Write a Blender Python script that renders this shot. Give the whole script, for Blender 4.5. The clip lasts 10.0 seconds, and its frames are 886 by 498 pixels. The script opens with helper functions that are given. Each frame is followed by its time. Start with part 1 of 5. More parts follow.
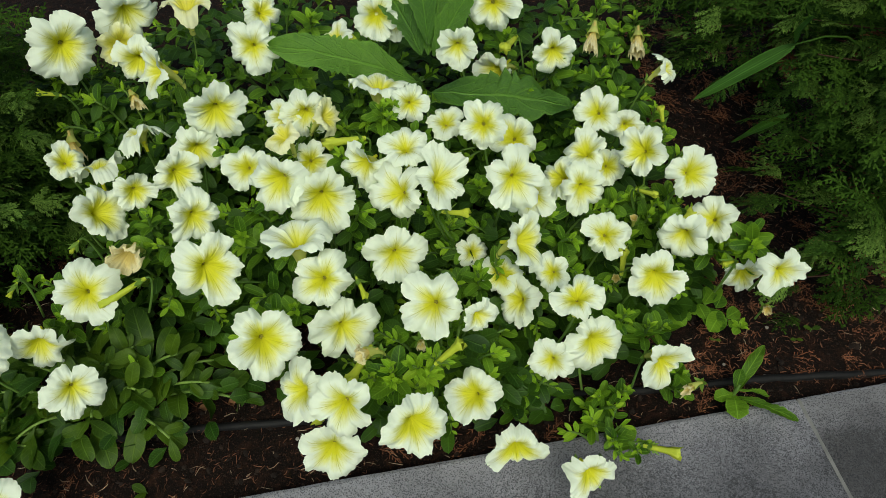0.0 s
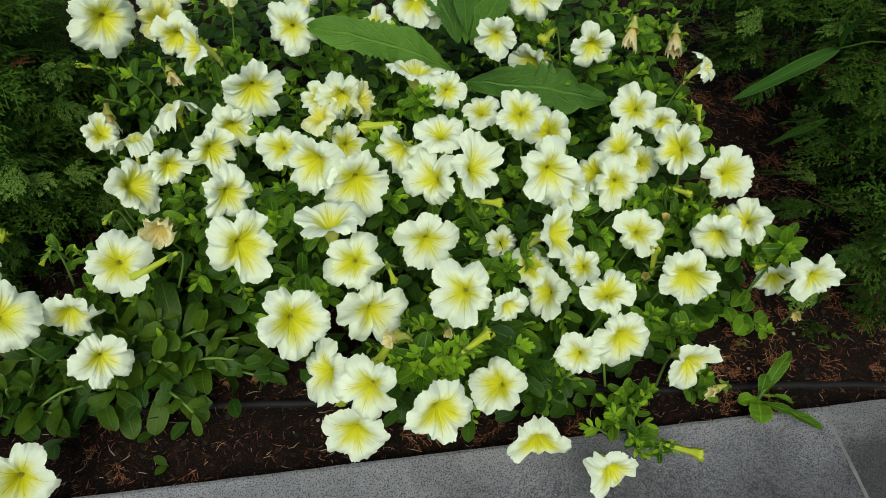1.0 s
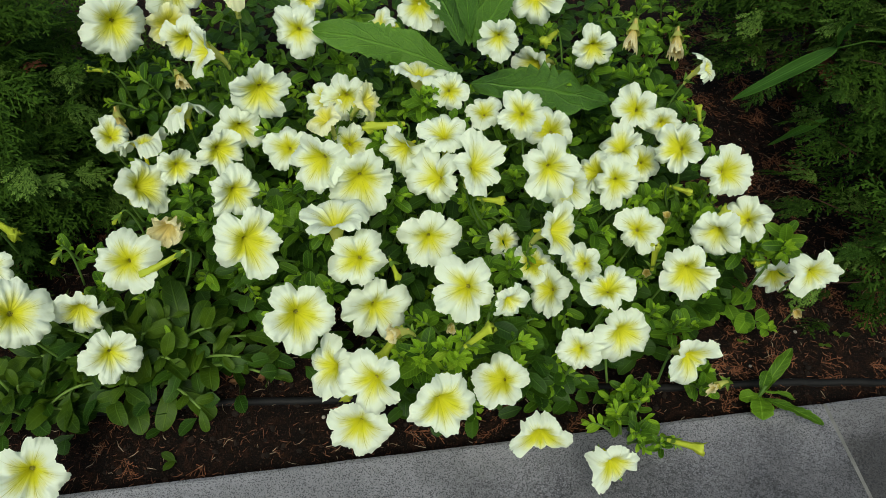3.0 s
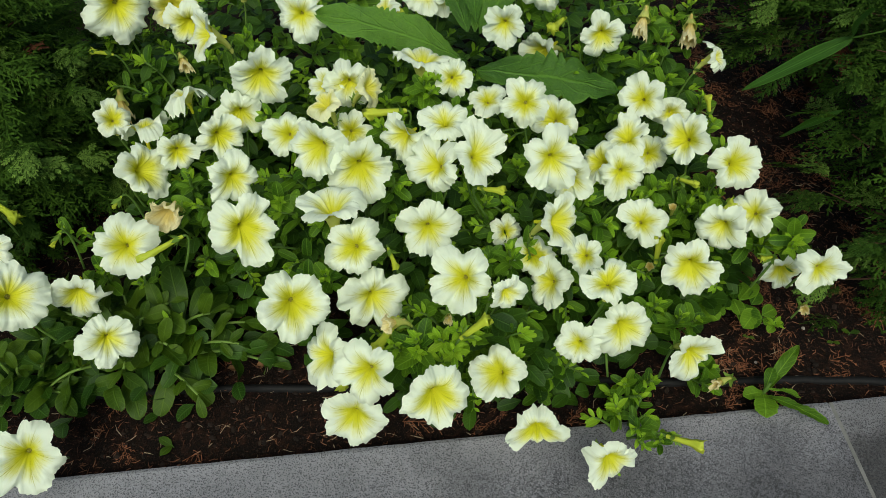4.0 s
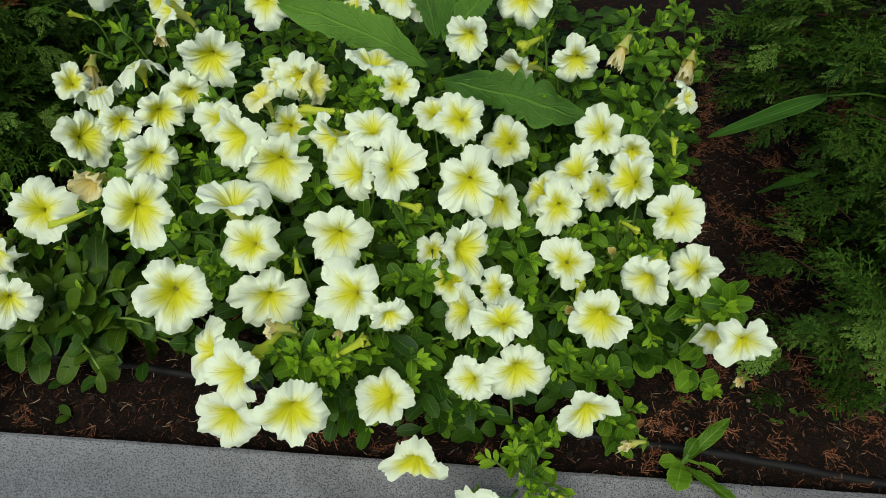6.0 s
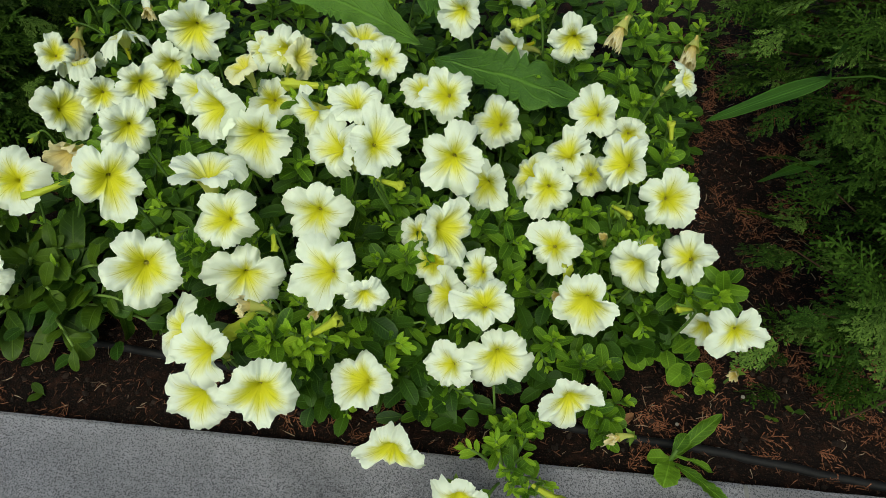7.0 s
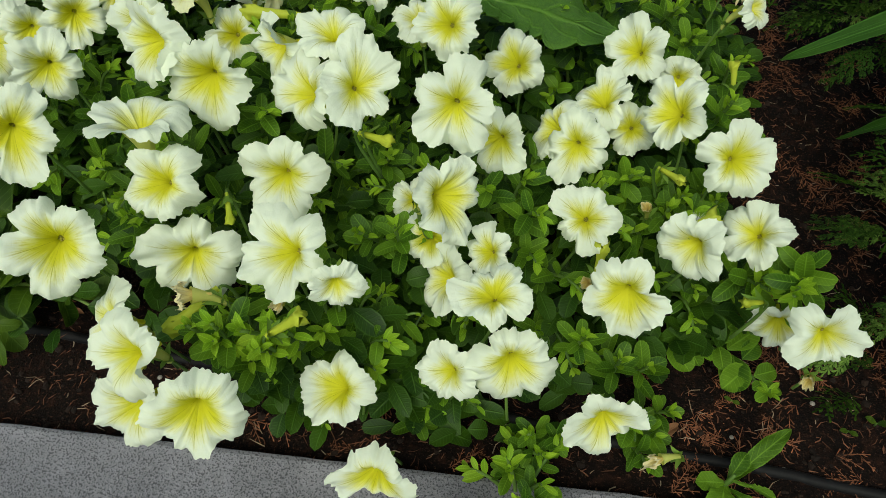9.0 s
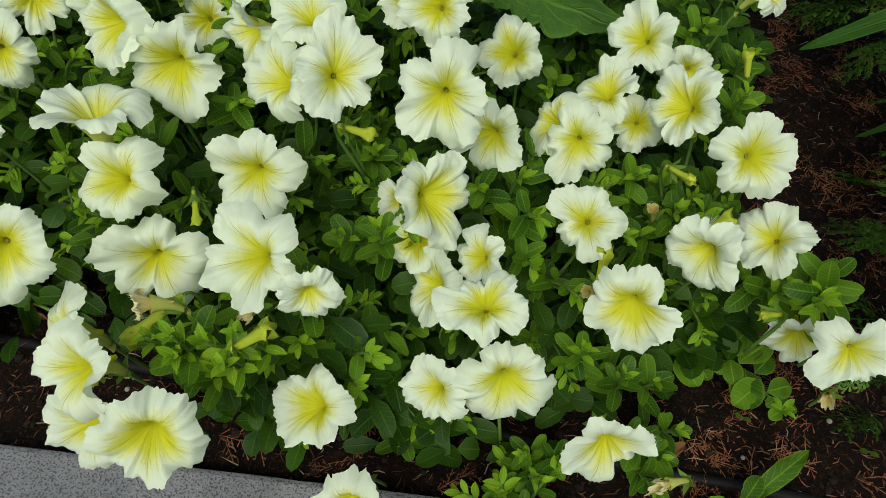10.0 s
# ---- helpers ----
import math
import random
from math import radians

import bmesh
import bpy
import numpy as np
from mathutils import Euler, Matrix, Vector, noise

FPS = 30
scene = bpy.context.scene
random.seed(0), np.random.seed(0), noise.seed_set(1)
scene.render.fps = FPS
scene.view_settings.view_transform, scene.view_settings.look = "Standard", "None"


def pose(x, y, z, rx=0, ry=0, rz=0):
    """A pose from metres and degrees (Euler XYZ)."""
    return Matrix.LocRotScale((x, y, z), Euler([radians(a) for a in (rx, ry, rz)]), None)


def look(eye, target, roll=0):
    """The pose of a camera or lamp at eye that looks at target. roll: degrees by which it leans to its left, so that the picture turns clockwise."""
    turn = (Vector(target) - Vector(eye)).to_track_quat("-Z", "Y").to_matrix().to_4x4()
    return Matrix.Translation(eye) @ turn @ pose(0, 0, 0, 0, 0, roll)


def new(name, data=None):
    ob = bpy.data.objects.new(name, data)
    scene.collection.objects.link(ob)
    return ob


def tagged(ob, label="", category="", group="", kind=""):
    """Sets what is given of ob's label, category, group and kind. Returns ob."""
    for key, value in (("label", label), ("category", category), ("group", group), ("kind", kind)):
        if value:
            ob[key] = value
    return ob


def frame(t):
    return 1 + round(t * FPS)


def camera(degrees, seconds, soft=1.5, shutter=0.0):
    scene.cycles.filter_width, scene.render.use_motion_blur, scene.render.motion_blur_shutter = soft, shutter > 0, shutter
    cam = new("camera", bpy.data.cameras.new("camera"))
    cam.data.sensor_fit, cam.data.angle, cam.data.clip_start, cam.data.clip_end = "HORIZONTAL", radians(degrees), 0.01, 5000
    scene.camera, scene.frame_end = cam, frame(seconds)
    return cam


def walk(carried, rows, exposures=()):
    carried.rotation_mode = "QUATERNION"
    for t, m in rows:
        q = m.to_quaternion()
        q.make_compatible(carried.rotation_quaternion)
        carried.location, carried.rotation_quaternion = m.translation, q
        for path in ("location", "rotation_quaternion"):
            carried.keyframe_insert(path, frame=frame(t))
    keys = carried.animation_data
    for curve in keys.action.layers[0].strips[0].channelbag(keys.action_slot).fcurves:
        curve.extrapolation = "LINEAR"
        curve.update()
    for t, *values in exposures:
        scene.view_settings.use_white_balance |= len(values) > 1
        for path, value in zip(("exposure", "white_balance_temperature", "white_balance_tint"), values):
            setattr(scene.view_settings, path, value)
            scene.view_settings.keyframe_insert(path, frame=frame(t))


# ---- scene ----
SKY_STRENGTH, SUN_STRENGTH = 0.102, 1.62
cam = camera(61.0, 10.0, 0.4)
PATH = [
    (0, (0.057, 0.092, 0.841), (0.016, 1.374, -0.694), -1.6),
    (0.5, (0.046, 0.091, 0.837), (-0.023, 1.35, -0.715), -1.2),
    (1, (0.04, 0.088, 0.837), (-0.04, 1.354, -0.709), -0.2),
    (1.5, (0.033, 0.08, 0.837), (-0.065, 1.353, -0.702), 0.4),
    (2, (0.035, 0.076, 0.841), (-0.086, 1.352, -0.694), -0.4),
    (2.5, (0.043, 0.071, 0.84), (-0.086, 1.35, -0.691), -1.3),
    (3, (0.046, 0.071, 0.839), (-0.055, 1.353, -0.692), -1.0),
    (3.2, (0.044, 0.071, 0.837), (-0.039, 1.344, -0.704), -0.5),
    (4.3, (0.078, 0.094, 0.83), (-0.091, 1.342, -0.724), -1.3),
    (4.5, (0.089, 0.104, 0.828), (-0.076, 1.355, -0.724), 0.2),
    (5, (0.132, 0.123, 0.824), (-0.095, 1.369, -0.724), 0.4),
    (5.5, (0.176, 0.133, 0.821), (-0.107, 1.381, -0.716), -0.2),
    (6, (0.217, 0.145, 0.812), (-0.095, 1.372, -0.736), 0.7),
    (6.2, (0.225, 0.14, 0.805), (-0.1, 1.381, -0.728), 1.3),
    (7.5, (0.245, 0.179, 0.757), (-0.092, 1.373, -0.812), 0.8),
    (8, (0.242, 0.205, 0.726), (-0.091, 1.373, -0.863), 0.5),
    (8.5, (0.237, 0.234, 0.691), (-0.104, 1.367, -0.921), -0.2),
    (9, (0.228, 0.265, 0.66), (-0.134, 1.392, -0.953), -0.4),
    (9.5, (0.223, 0.284, 0.639), (-0.139, 1.411, -0.973), -0.1),
    (10, (0.225, 0.299, 0.62), (-0.132, 1.427, -0.992), 0.1),
]
walk(cam, [(t, look(eye, target, roll)) for t, eye, target, roll in PATH], [(0.0, 0.12, 6550, -8), (8.5, 0.12, 6550, -8), (9.5, 0.0, 6550, -8), (10.0, -0.02, 6550, -8)])

# ---- world and light: a bright, hazy sky over an open bed ----
world = bpy.data.worlds.new("sky")
scene.world = world
world.use_nodes = True
wn = world.node_tree.nodes
sky = wn.new("ShaderNodeTexSky")
sky.sky_type, sky.sun_disc = "NISHITA", False
sky.sun_elevation, sky.sun_rotation = radians(54), radians(177)
sky.air_density, sky.dust_density, sky.ozone_density = 1.0, 4.0, 1.0
world.node_tree.links.new(sky.outputs[0], wn["Background"].inputs[0])
wn["Background"].inputs[1].default_value = SKY_STRENGTH
sun = new("sun", bpy.data.lights.new("sun", "SUN"))
sun.data.energy, sun.data.angle, sun.data.color = SUN_STRENGTH, radians(32), (1.0, 0.97, 0.92)
sun.matrix_world = look(Vector((0.05, -0.88, 1.2)), (0, 0, 0))


# ---- materials ----
class Mat:
    """A short way to write node materials."""

    def __init__(self, name, rough=0.6, spec=0.5):
        self.m = bpy.data.materials.new(name)
        self.m.use_nodes = True
        self.t = self.m.node_tree
        self.b = self.t.nodes["Principled BSDF"]
        self.b.inputs["Roughness"].default_value = rough
        self.b.inputs["Specular IOR Level"].default_value = spec

    def link(self, a, b):
        self.t.links.new(a, b)

    def math(self, op, a, b=0.0, c=None, clamp=False):
        n = self.t.nodes.new("ShaderNodeMath")
        n.operation, n.use_clamp = op, clamp
        for i, v in enumerate((a, b, c)):
            if v is None:
                continue
            if isinstance(v, (int, float)):
                n.inputs[i].default_value = v
            else:
                self.link(v, n.inputs[i])
        return n.outputs[0]

    def step(self, v, lo, hi):
        n = self.t.nodes.new("ShaderNodeMapRange")
        n.interpolation_type = "SMOOTHSTEP"
        self.link(v, n.inputs[0])
        n.inputs[1].default_value, n.inputs[2].default_value = lo, hi
        return n.outputs[0]

    def mix(self, fac, a, b, how="MIX"):
        n = self.t.nodes.new("ShaderNodeMix")
        n.data_type, n.blend_type = "RGBA", how
        for s, v in ((n.inputs[0], fac), (n.inputs[6], a), (n.inputs[7], b)):
            if isinstance(v, (int, float)):
                s.default_value = v
            elif isinstance(v, tuple):
                s.default_value = (*v, 1)
            else:
                self.link(v, s)
        return n.outputs[2]

    def noise(self, scale, detail=4, vec=None, rough=0.6):
        n = self.t.nodes.new("ShaderNodeTexNoise")
        n.inputs["Scale"].default_value, n.inputs["Detail"].default_value, n.inputs["Roughness"].default_value = scale, detail, rough
        if vec is None:
            vec = self.coord()
        self.link(vec, n.inputs["Vector"])
        return n.outputs["Fac"]

    def voronoi(self, scale, vec=None, out="Distance", feature="F1"):
        n = self.t.nodes.new("ShaderNodeTexVoronoi")
        n.feature = feature
        n.inputs["Scale"].default_value = scale
        self.link(vec if vec is not None else self.coord(), n.inputs["Vector"])
        return n.outputs[out]

    def coord(self):
        return self.t.nodes.new("ShaderNodeTexCoord").outputs["Object"]

    def world(self):
        return self.t.nodes.new("ShaderNodeNewGeometry").outputs["Position"]

    def rand(self):
        return self.t.nodes.new("ShaderNodeObjectInfo").outputs["Random"]

    def island(self):
        return self.t.nodes.new("ShaderNodeNewGeometry").outputs["Random Per Island"]

    def attr(self, name):
        n = self.t.nodes.new("ShaderNodeAttribute")
        n.attribute_name = name
        s = self.t.nodes.new("ShaderNodeSeparateXYZ")
        self.link(n.outputs["Vector"], s.inputs[0])
        return s.outputs[0], s.outputs[1], s.outputs[2]

    def join(self, x, y, z=0.0):
        n = self.t.nodes.new("ShaderNodeCombineXYZ")
        for s, v in zip(n.inputs, (x, y, z)):
            if isinstance(v, (int, float)):
                s.default_value = v
            else:
                self.link(v, s)
        return n.outputs[0]

    def color(self, c):
        if isinstance(c, tuple):
            self.b.inputs["Base Color"].default_value = (*c, 1)
        else:
            self.link(c, self.b.inputs["Base Color"])
        return self

    def bump(self, height, strength=0.3, distance=0.001):
        n = self.t.nodes.new("ShaderNodeBump")
        n.inputs["Strength"].default_value, n.inputs["Distance"].default_value = strength, distance
        self.link(height, n.inputs["Height"])
        self.link(n.outputs[0], self.b.inputs["Normal"])
        return self

    def thin(self, c, share):
        """Lets part of the light through, as leaves and petals do."""
        tr = self.t.nodes.new("ShaderNodeBsdfTranslucent")
        mx = self.t.nodes.new("ShaderNodeMixShader")
        mx.inputs[0].default_value = share
        if isinstance(c, tuple):
            tr.inputs[0].default_value = (*c, 1)
        else:
            self.link(c, tr.inputs[0])
        self.link(self.b.outputs[0], mx.inputs[1])
        self.link(tr.outputs[0], mx.inputs[2])
        self.link(mx.outputs[0], self.t.nodes["Material Output"].inputs[0])
        return self


def petal_material(name, white, yellow, vein, spread=0.0):
    m = Mat(name, 0.55, 0.22)
    s, a, _ = m.attr("petal")                      # s: throat 0 to rim 1; a: 0 to 1 round the flower
    r = m.rand()
    lobes = m.math("COSINE", m.math("MULTIPLY", a, 10 * math.pi))
    blot = m.noise(90, 3)
    reach = m.math("ADD", m.math("MULTIPLY", lobes, -0.035), m.math("MULTIPLY", m.math("SUBTRACT", blot, 0.5), 0.30))
    reach = m.math("ADD", m.math("ADD", s, reach), m.math("MULTIPLY", m.math("SUBTRACT", r, 0.5), 0.20))
    streak = m.noise(1.0, 2, m.join(m.math("MULTIPLY", a, 120.0), m.math("MULTIPLY", s, 2.6), m.math("MULTIPLY", r, 30.0)))
    ragged = m.math("ADD", reach, m.math("MULTIPLY", m.math("SUBTRACT", streak, 0.5), -0.30))
    glow = m.step(ragged, 0.74 + spread, 0.12 + spread)
    core = m.step(reach, 0.34 + spread, 0.02)
    fine = m.math("MULTIPLY", m.step(streak, 0.56, 0.64), m.math("MULTIPLY", m.step(ragged, 0.66, 0.36), m.step(s, 0.10, 0.24)))
    off = m.math("ABSOLUTE", m.math("SUBTRACT", m.math("FRACT", m.math("ADD", m.math("MULTIPLY", a, 5.0), 0.5)), 0.5))
    wob = m.math("ADD", off, m.math("MULTIPLY", m.math("SUBTRACT", m.noise(150, 2), 0.5), 0.03))
    main = m.math("MULTIPLY", m.step(wob, 0.017, 0.005), m.step(s, 0.92, 0.40))
    away = m.math("ABSOLUTE", m.math("SUBTRACT", wob, m.math("MULTIPLY", m.math("SUBTRACT", s, 0.22), 0.30)))
    side = m.math("MULTIPLY", m.math("MULTIPLY", m.step(away, 0.018, 0.005), m.step(s, 0.75, 0.45)), m.step(s, 0.24, 0.32))
    col = m.mix(glow, white, yellow)
    col = m.mix(m.math("MULTIPLY", core, 0.5), col, tuple(c * 0.88 for c in yellow))
    col = m.mix(m.math("MULTIPLY", fine, 0.26), col, vein)
    col = m.mix(m.math("MULTIPLY", side, 0.28), col, vein)
    col = m.mix(m.math("MULTIPLY", main, 0.75), col, vein)
    m.color(col)
    rib = m.noise(1.0, 3, m.join(m.math("MULTIPLY", a, 30.0), m.math("MULTIPLY", s, 5.0), m.math("MULTIPLY", r, 20.0)))
    net = m.voronoi(260, feature="DISTANCE_TO_EDGE")
    m.bump(m.math("ADD", m.math("MULTIPLY", rib, 0.7), m.math("ADD", m.math("MULTIPLY", m.noise(350, 3), 0.5), m.math("MULTIPLY", m.step(net, 0.0, 0.12), 0.25))), 0.28, 0.0012)
    m.thin(col, 0.34)
    return m.m


PETAL = petal_material("cream_petal", (0.875, 0.925, 0.755), (0.77, 0.745, 0.038), (0.44, 0.43, 0.02))
PETAL_YELLOW = petal_material("pale_yellow_petal", (0.88, 0.87, 0.55), (0.82, 0.75, 0.08), (0.48, 0.48, 0.04), 0.15)
DRY_PETAL = petal_material("withered_petal", (0.86, 0.77, 0.46), (0.78, 0.62, 0.20), (0.55, 0.38, 0.12))


def leaf_material(name, dark, light, share=0.3, rough=0.5, vein=0.35, by_island=False, ribs=9.0, mottle=0.0):
    m = Mat(name, rough, 0.20 + mottle * 0.25)
    u, v, _ = m.attr("leaf")                       # u: base 0 to tip 1; v: -1 to 1 across
    r = m.island() if by_island else m.rand()
    blot = m.noise(60, 4)
    f = m.math("ADD", m.math("MULTIPLY", r, 0.75), m.math("MULTIPLY", m.math("SUBTRACT", blot, 0.5), 0.9), clamp=True)
    if mottle:
        f = m.math("ADD", f, m.math("MULTIPLY", m.math("SUBTRACT", m.noise(240, 3), 0.5), mottle * 2.0), clamp=True)
    col = m.mix(f, dark, light)
    av = m.math("ABSOLUTE", v)
    mid = m.step(av, 0.10, 0.02)
    side = m.math("ABSOLUTE", m.math("SUBTRACT", m.math("FRACT", m.math("SUBTRACT", m.math("MULTIPLY", u, ribs), m.math("MULTIPLY", av, 1.6))), 0.5))
    sv = m.math("MULTIPLY", m.step(side, 0.10, 0.02), 0.5)
    pale = m.math("MAXIMUM", mid, sv)
    rim = m.step(av, 0.80, 0.97)
    col = m.mix(m.math("MULTIPLY", rim, vein * 0.8), col, tuple(min(1, c * 1.5 + 0.01) for c in light))
    col = m.mix(m.math("MULTIPLY", pale, vein), col, tuple(min(1, c * 1.9 + 0.02) for c in light))
    m.color(col)
    m.bump(m.math("SUBTRACT", m.math("MULTIPLY", m.noise(300, 3), 0.5), m.math("MULTIPLY", pale, 0.8)), 0.45 + 0.4 * mottle, 0.0012 + 0.0015 * mottle)
    m.thin(m.mix(0.5, col, light), share)
    return m.m


LEAF = leaf_material("petunia_leaf", (0.030, 0.082, 0.005), (0.165, 0.300, 0.017), vein=0.45)
LEAF_BROAD = leaf_material("petunia_broad_leaf", (0.019, 0.050, 0.003), (0.094, 0.158, 0.010), vein=0.24)
LEAF_YOUNG = leaf_material("petunia_young_leaf", (0.165, 0.315, 0.012), (0.330, 0.490, 0.030))
# darker copy of LEAF: the shade inside the mounds is in its colour
LEAF_SHADED = leaf_material("petunia_shaded_leaf", (0.012, 0.036, 0.002), (0.048, 0.105, 0.006), share=0.10, by_island=True)
WEED = leaf_material("weed_leaf", (0.034, 0.100, 0.009), (0.130, 0.262, 0.024), share=0.2, rough=0.36, vein=0.26, ribs=6.0, mottle=0.9)
BLADE = leaf_material("long_weed_leaf", (0.020, 0.070, 0.004), (0.048, 0.125, 0.008), share=0.25, rough=0.65, vein=0.6, ribs=0.0, mottle=0.3)
DRY_LEAF = leaf_material("dead_leaf", (0.10, 0.045, 0.022), (0.26, 0.13, 0.06), share=0.1, rough=0.8)


def plain(name, a, b, scale, rough=0.6, share=0.0, bump=0.2, by=None, gloss=0.3):
    m = Mat(name, rough, gloss)
    f = m.noise(scale, 4)
    if by == "object":
        f = m.math("ADD", m.math("MULTIPLY", f, 0.5), m.math("MULTIPLY", m.rand(), 0.5))
    if by == "island":
        f = m.math("ADD", m.math("MULTIPLY", f, 0.35), m.math("MULTIPLY", m.island(), 0.65))
    col = m.mix(f, a, b)
    m.color(col)
    m.bump(m.noise(scale * 4, 3), bump, 0.001)
    if share:
        m.thin(col, share)
    return m.m


TUBE = plain("flower_tube", (0.52, 0.56, 0.10), (0.72, 0.72, 0.22), 120, 0.5, 0.3)
BUD = plain("bud_green_yellow", (0.42, 0.50, 0.03), (0.66, 0.70, 0.08), 90, 0.5, 0.25, by="object")
STEM = plain("green_stem", (0.06, 0.125, 0.02), (0.15, 0.24, 0.045), 80, 0.5, 0.1, by="object")
STEM_PALE = plain("pale_green_stem", (0.11, 0.19, 0.03), (0.20, 0.30, 0.06), 80, 0.5, 0.1, by="object")
CALYX = plain("calyx_green", (0.12, 0.23, 0.03), (0.24, 0.36, 0.06), 90, 0.5, 0.2, by="object")
ANTHER = plain("anther", (0.45, 0.42, 0.08), (0.30, 0.26, 0.05), 300, 0.7)
CONIFER = plain("conifer_scales", (0.009, 0.026, 0.004), (0.050, 0.104, 0.012), 25, 0.7, 0.10, 0.5, by="island", gloss=0.08)
CONIFER_TIP = plain("conifer_fresh_scales", (0.028, 0.066, 0.009), (0.165, 0.260, 0.045), 25, 0.7, 0.12, 0.5, by="island", gloss=0.08)
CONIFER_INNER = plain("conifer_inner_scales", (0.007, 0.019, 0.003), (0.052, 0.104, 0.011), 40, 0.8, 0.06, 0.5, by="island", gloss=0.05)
DRY_CONIFER = plain("dead_conifer_scales", (0.050, 0.018, 0.010), (0.200, 0.075, 0.035), 60, 0.8, 0.0, 0.4, by="island", gloss=0.1)
DRY_TWIG = plain("fallen_conifer_twigs", (0.070, 0.026, 0.013), (0.340, 0.140, 0.072), 60, 0.8, 0.0, 0.4, by="island", gloss=0.1)
NEEDLE = plain("brown_needles", (0.030, 0.012, 0.007), (0.260, 0.115, 0.066), 60, 0.8, 0.0, 0.4, by="island", gloss=0.1)
BARK = plain("conifer_bark", (0.035, 0.018, 0.012), (0.09, 0.05, 0.033), 60, 0.9, 0.0, 0.8, gloss=0.1)
HOSE = plain("black_pipe", (0.004, 0.004, 0.005), (0.016, 0.015, 0.015), 120, 0.6, 0.0, 0.2, gloss=0.15)
CRUMB = plain("soil_crumbs", (0.005, 0.003, 0.002), (0.026, 0.014, 0.009), 60, 0.95, 0.0, 0.6, by="island")
FLUFF = plain("white_fluff", (0.75, 0.75, 0.72), (0.85, 0.85, 0.82), 50, 0.8, 0.3)
MORTAR = plain("pale_mortar", (0.08, 0.076, 0.072), (0.26, 0.25, 0.24), 60, 0.9, 0.0, 0.6, gloss=0.1)
PEBBLE = plain("pale_stone", (0.22, 0.19, 0.16), (0.42, 0.38, 0.33), 300, 0.8, 0.0, 0.4, by="object", gloss=0.2)
STRAW = plain("straw_bits", (0.20, 0.13, 0.08), (0.42, 0.32, 0.22), 80, 0.8, 0.0, 0.3, by="island")


def soil_material():
    m = Mat("dark_soil", 0.95, 0.15)
    big, small, fine = m.noise(9, 4), m.noise(70, 6, rough=0.7), m.noise(420, 5, rough=0.7)
    col = m.mix(big, (0.0028, 0.0018, 0.0014), (0.0085, 0.0044, 0.0033))
    col = m.mix(m.step(small, 0.48, 0.70), col, (0.026, 0.0105, 0.006))
    col = m.mix(m.math("MULTIPLY", m.step(fine, 0.54, 0.72), 0.7), col, (0.120, 0.056, 0.034))
    m.color(col)
    m.bump(m.math("ADD", m.math("MULTIPLY", small, 1.5), fine), 0.9, 0.004)
    return m.m


def granite_material(name, dust, dirt=0.0):
    m = Mat(name, 0.72, 0.3)
    p = m.coord()
    n1, n2, n3 = m.noise(560, 1, p, 0.5), m.noise(640, 2, p), m.noise(12, 4, p)
    grain = m.voronoi(360, p, "Color")
    sep = m.t.nodes.new("ShaderNodeSeparateColor")
    m.link(grain, sep.inputs[0])
    col = m.mix(sep.outputs[0], (0.036, 0.035, 0.044), (0.180, 0.173, 0.200))
    col = m.mix(m.math("MULTIPLY", m.step(n2, 0.57, 0.62), 0.55), col, (0.345, 0.328, 0.355))
    col = m.mix(m.math("MULTIPLY", m.step(n3, 0.48, 0.66), 0.36), col, (0.270, 0.258, 0.285))
    col = m.mix(m.math("MULTIPLY", m.step(m.noise(7.0, 3, p), 0.44, 0.62), 0.42), col, (0.062, 0.060, 0.062))
    col = m.mix(m.math("ADD", m.math("MULTIPLY", m.rand(), 0.15), m.math("MULTIPLY", m.step(m.noise(6, 4, p), 0.15, 0.55), dirt)), col, (0.036, 0.032, 0.029))
    col = m.mix(m.math("MULTIPLY", m.step(m.noise(28, 4, p), 0.42, 0.70), dust), col, (0.305, 0.292, 0.325))
    across = m.t.nodes.new("ShaderNodeVectorMath")
    across.operation = "DOT_PRODUCT"
    m.link(p, across.inputs[0])
    across.inputs[1].default_value = (math.sin(radians(10.75)), -math.cos(radians(10.75)), 0)
    out = m.math("ADD", across.outputs["Value"], 0.457 * math.cos(radians(10.75)))     # metres from the bed's edge
    out = m.math("ADD", out, m.math("MULTIPLY", m.math("SUBTRACT", m.noise(14, 4, p), 0.5), 0.14))
    col = m.mix(m.math("MULTIPLY", m.step(out, 0.07, -0.02), 0.58), col, (0.320, 0.305, 0.330))
    along = m.t.nodes.new("ShaderNodeSeparateXYZ")
    m.link(p, along.inputs[0])
    worn = m.math("ADD", along.outputs[0], m.math("MULTIPLY", m.math("SUBTRACT", m.noise(9, 3, p), 0.5), 0.35))
    col = m.mix(m.math("MULTIPLY", m.step(worn, 0.24, -0.10), 0.34), col, (0.300, 0.292, 0.325))        # swept, dusty stretch
    col = m.mix(m.math("MULTIPLY", m.math("MULTIPLY", m.step(worn, 0.14, 0.42), m.step(out, 0.03, 0.10)), 0.45), col, (0.034, 0.032, 0.034))         # and a grimy one beside it
    col = m.mix(m.math("MULTIPLY", m.step(n1, 0.54, 0.60), 0.66), col, (0.016, 0.016, 0.020))
    m.color(col)
    m.bump(m.math("ADD", n1, m.math("MULTIPLY", m.noise(60, 4, p), 1.2)), 0.5, 0.0012)
    return m.m


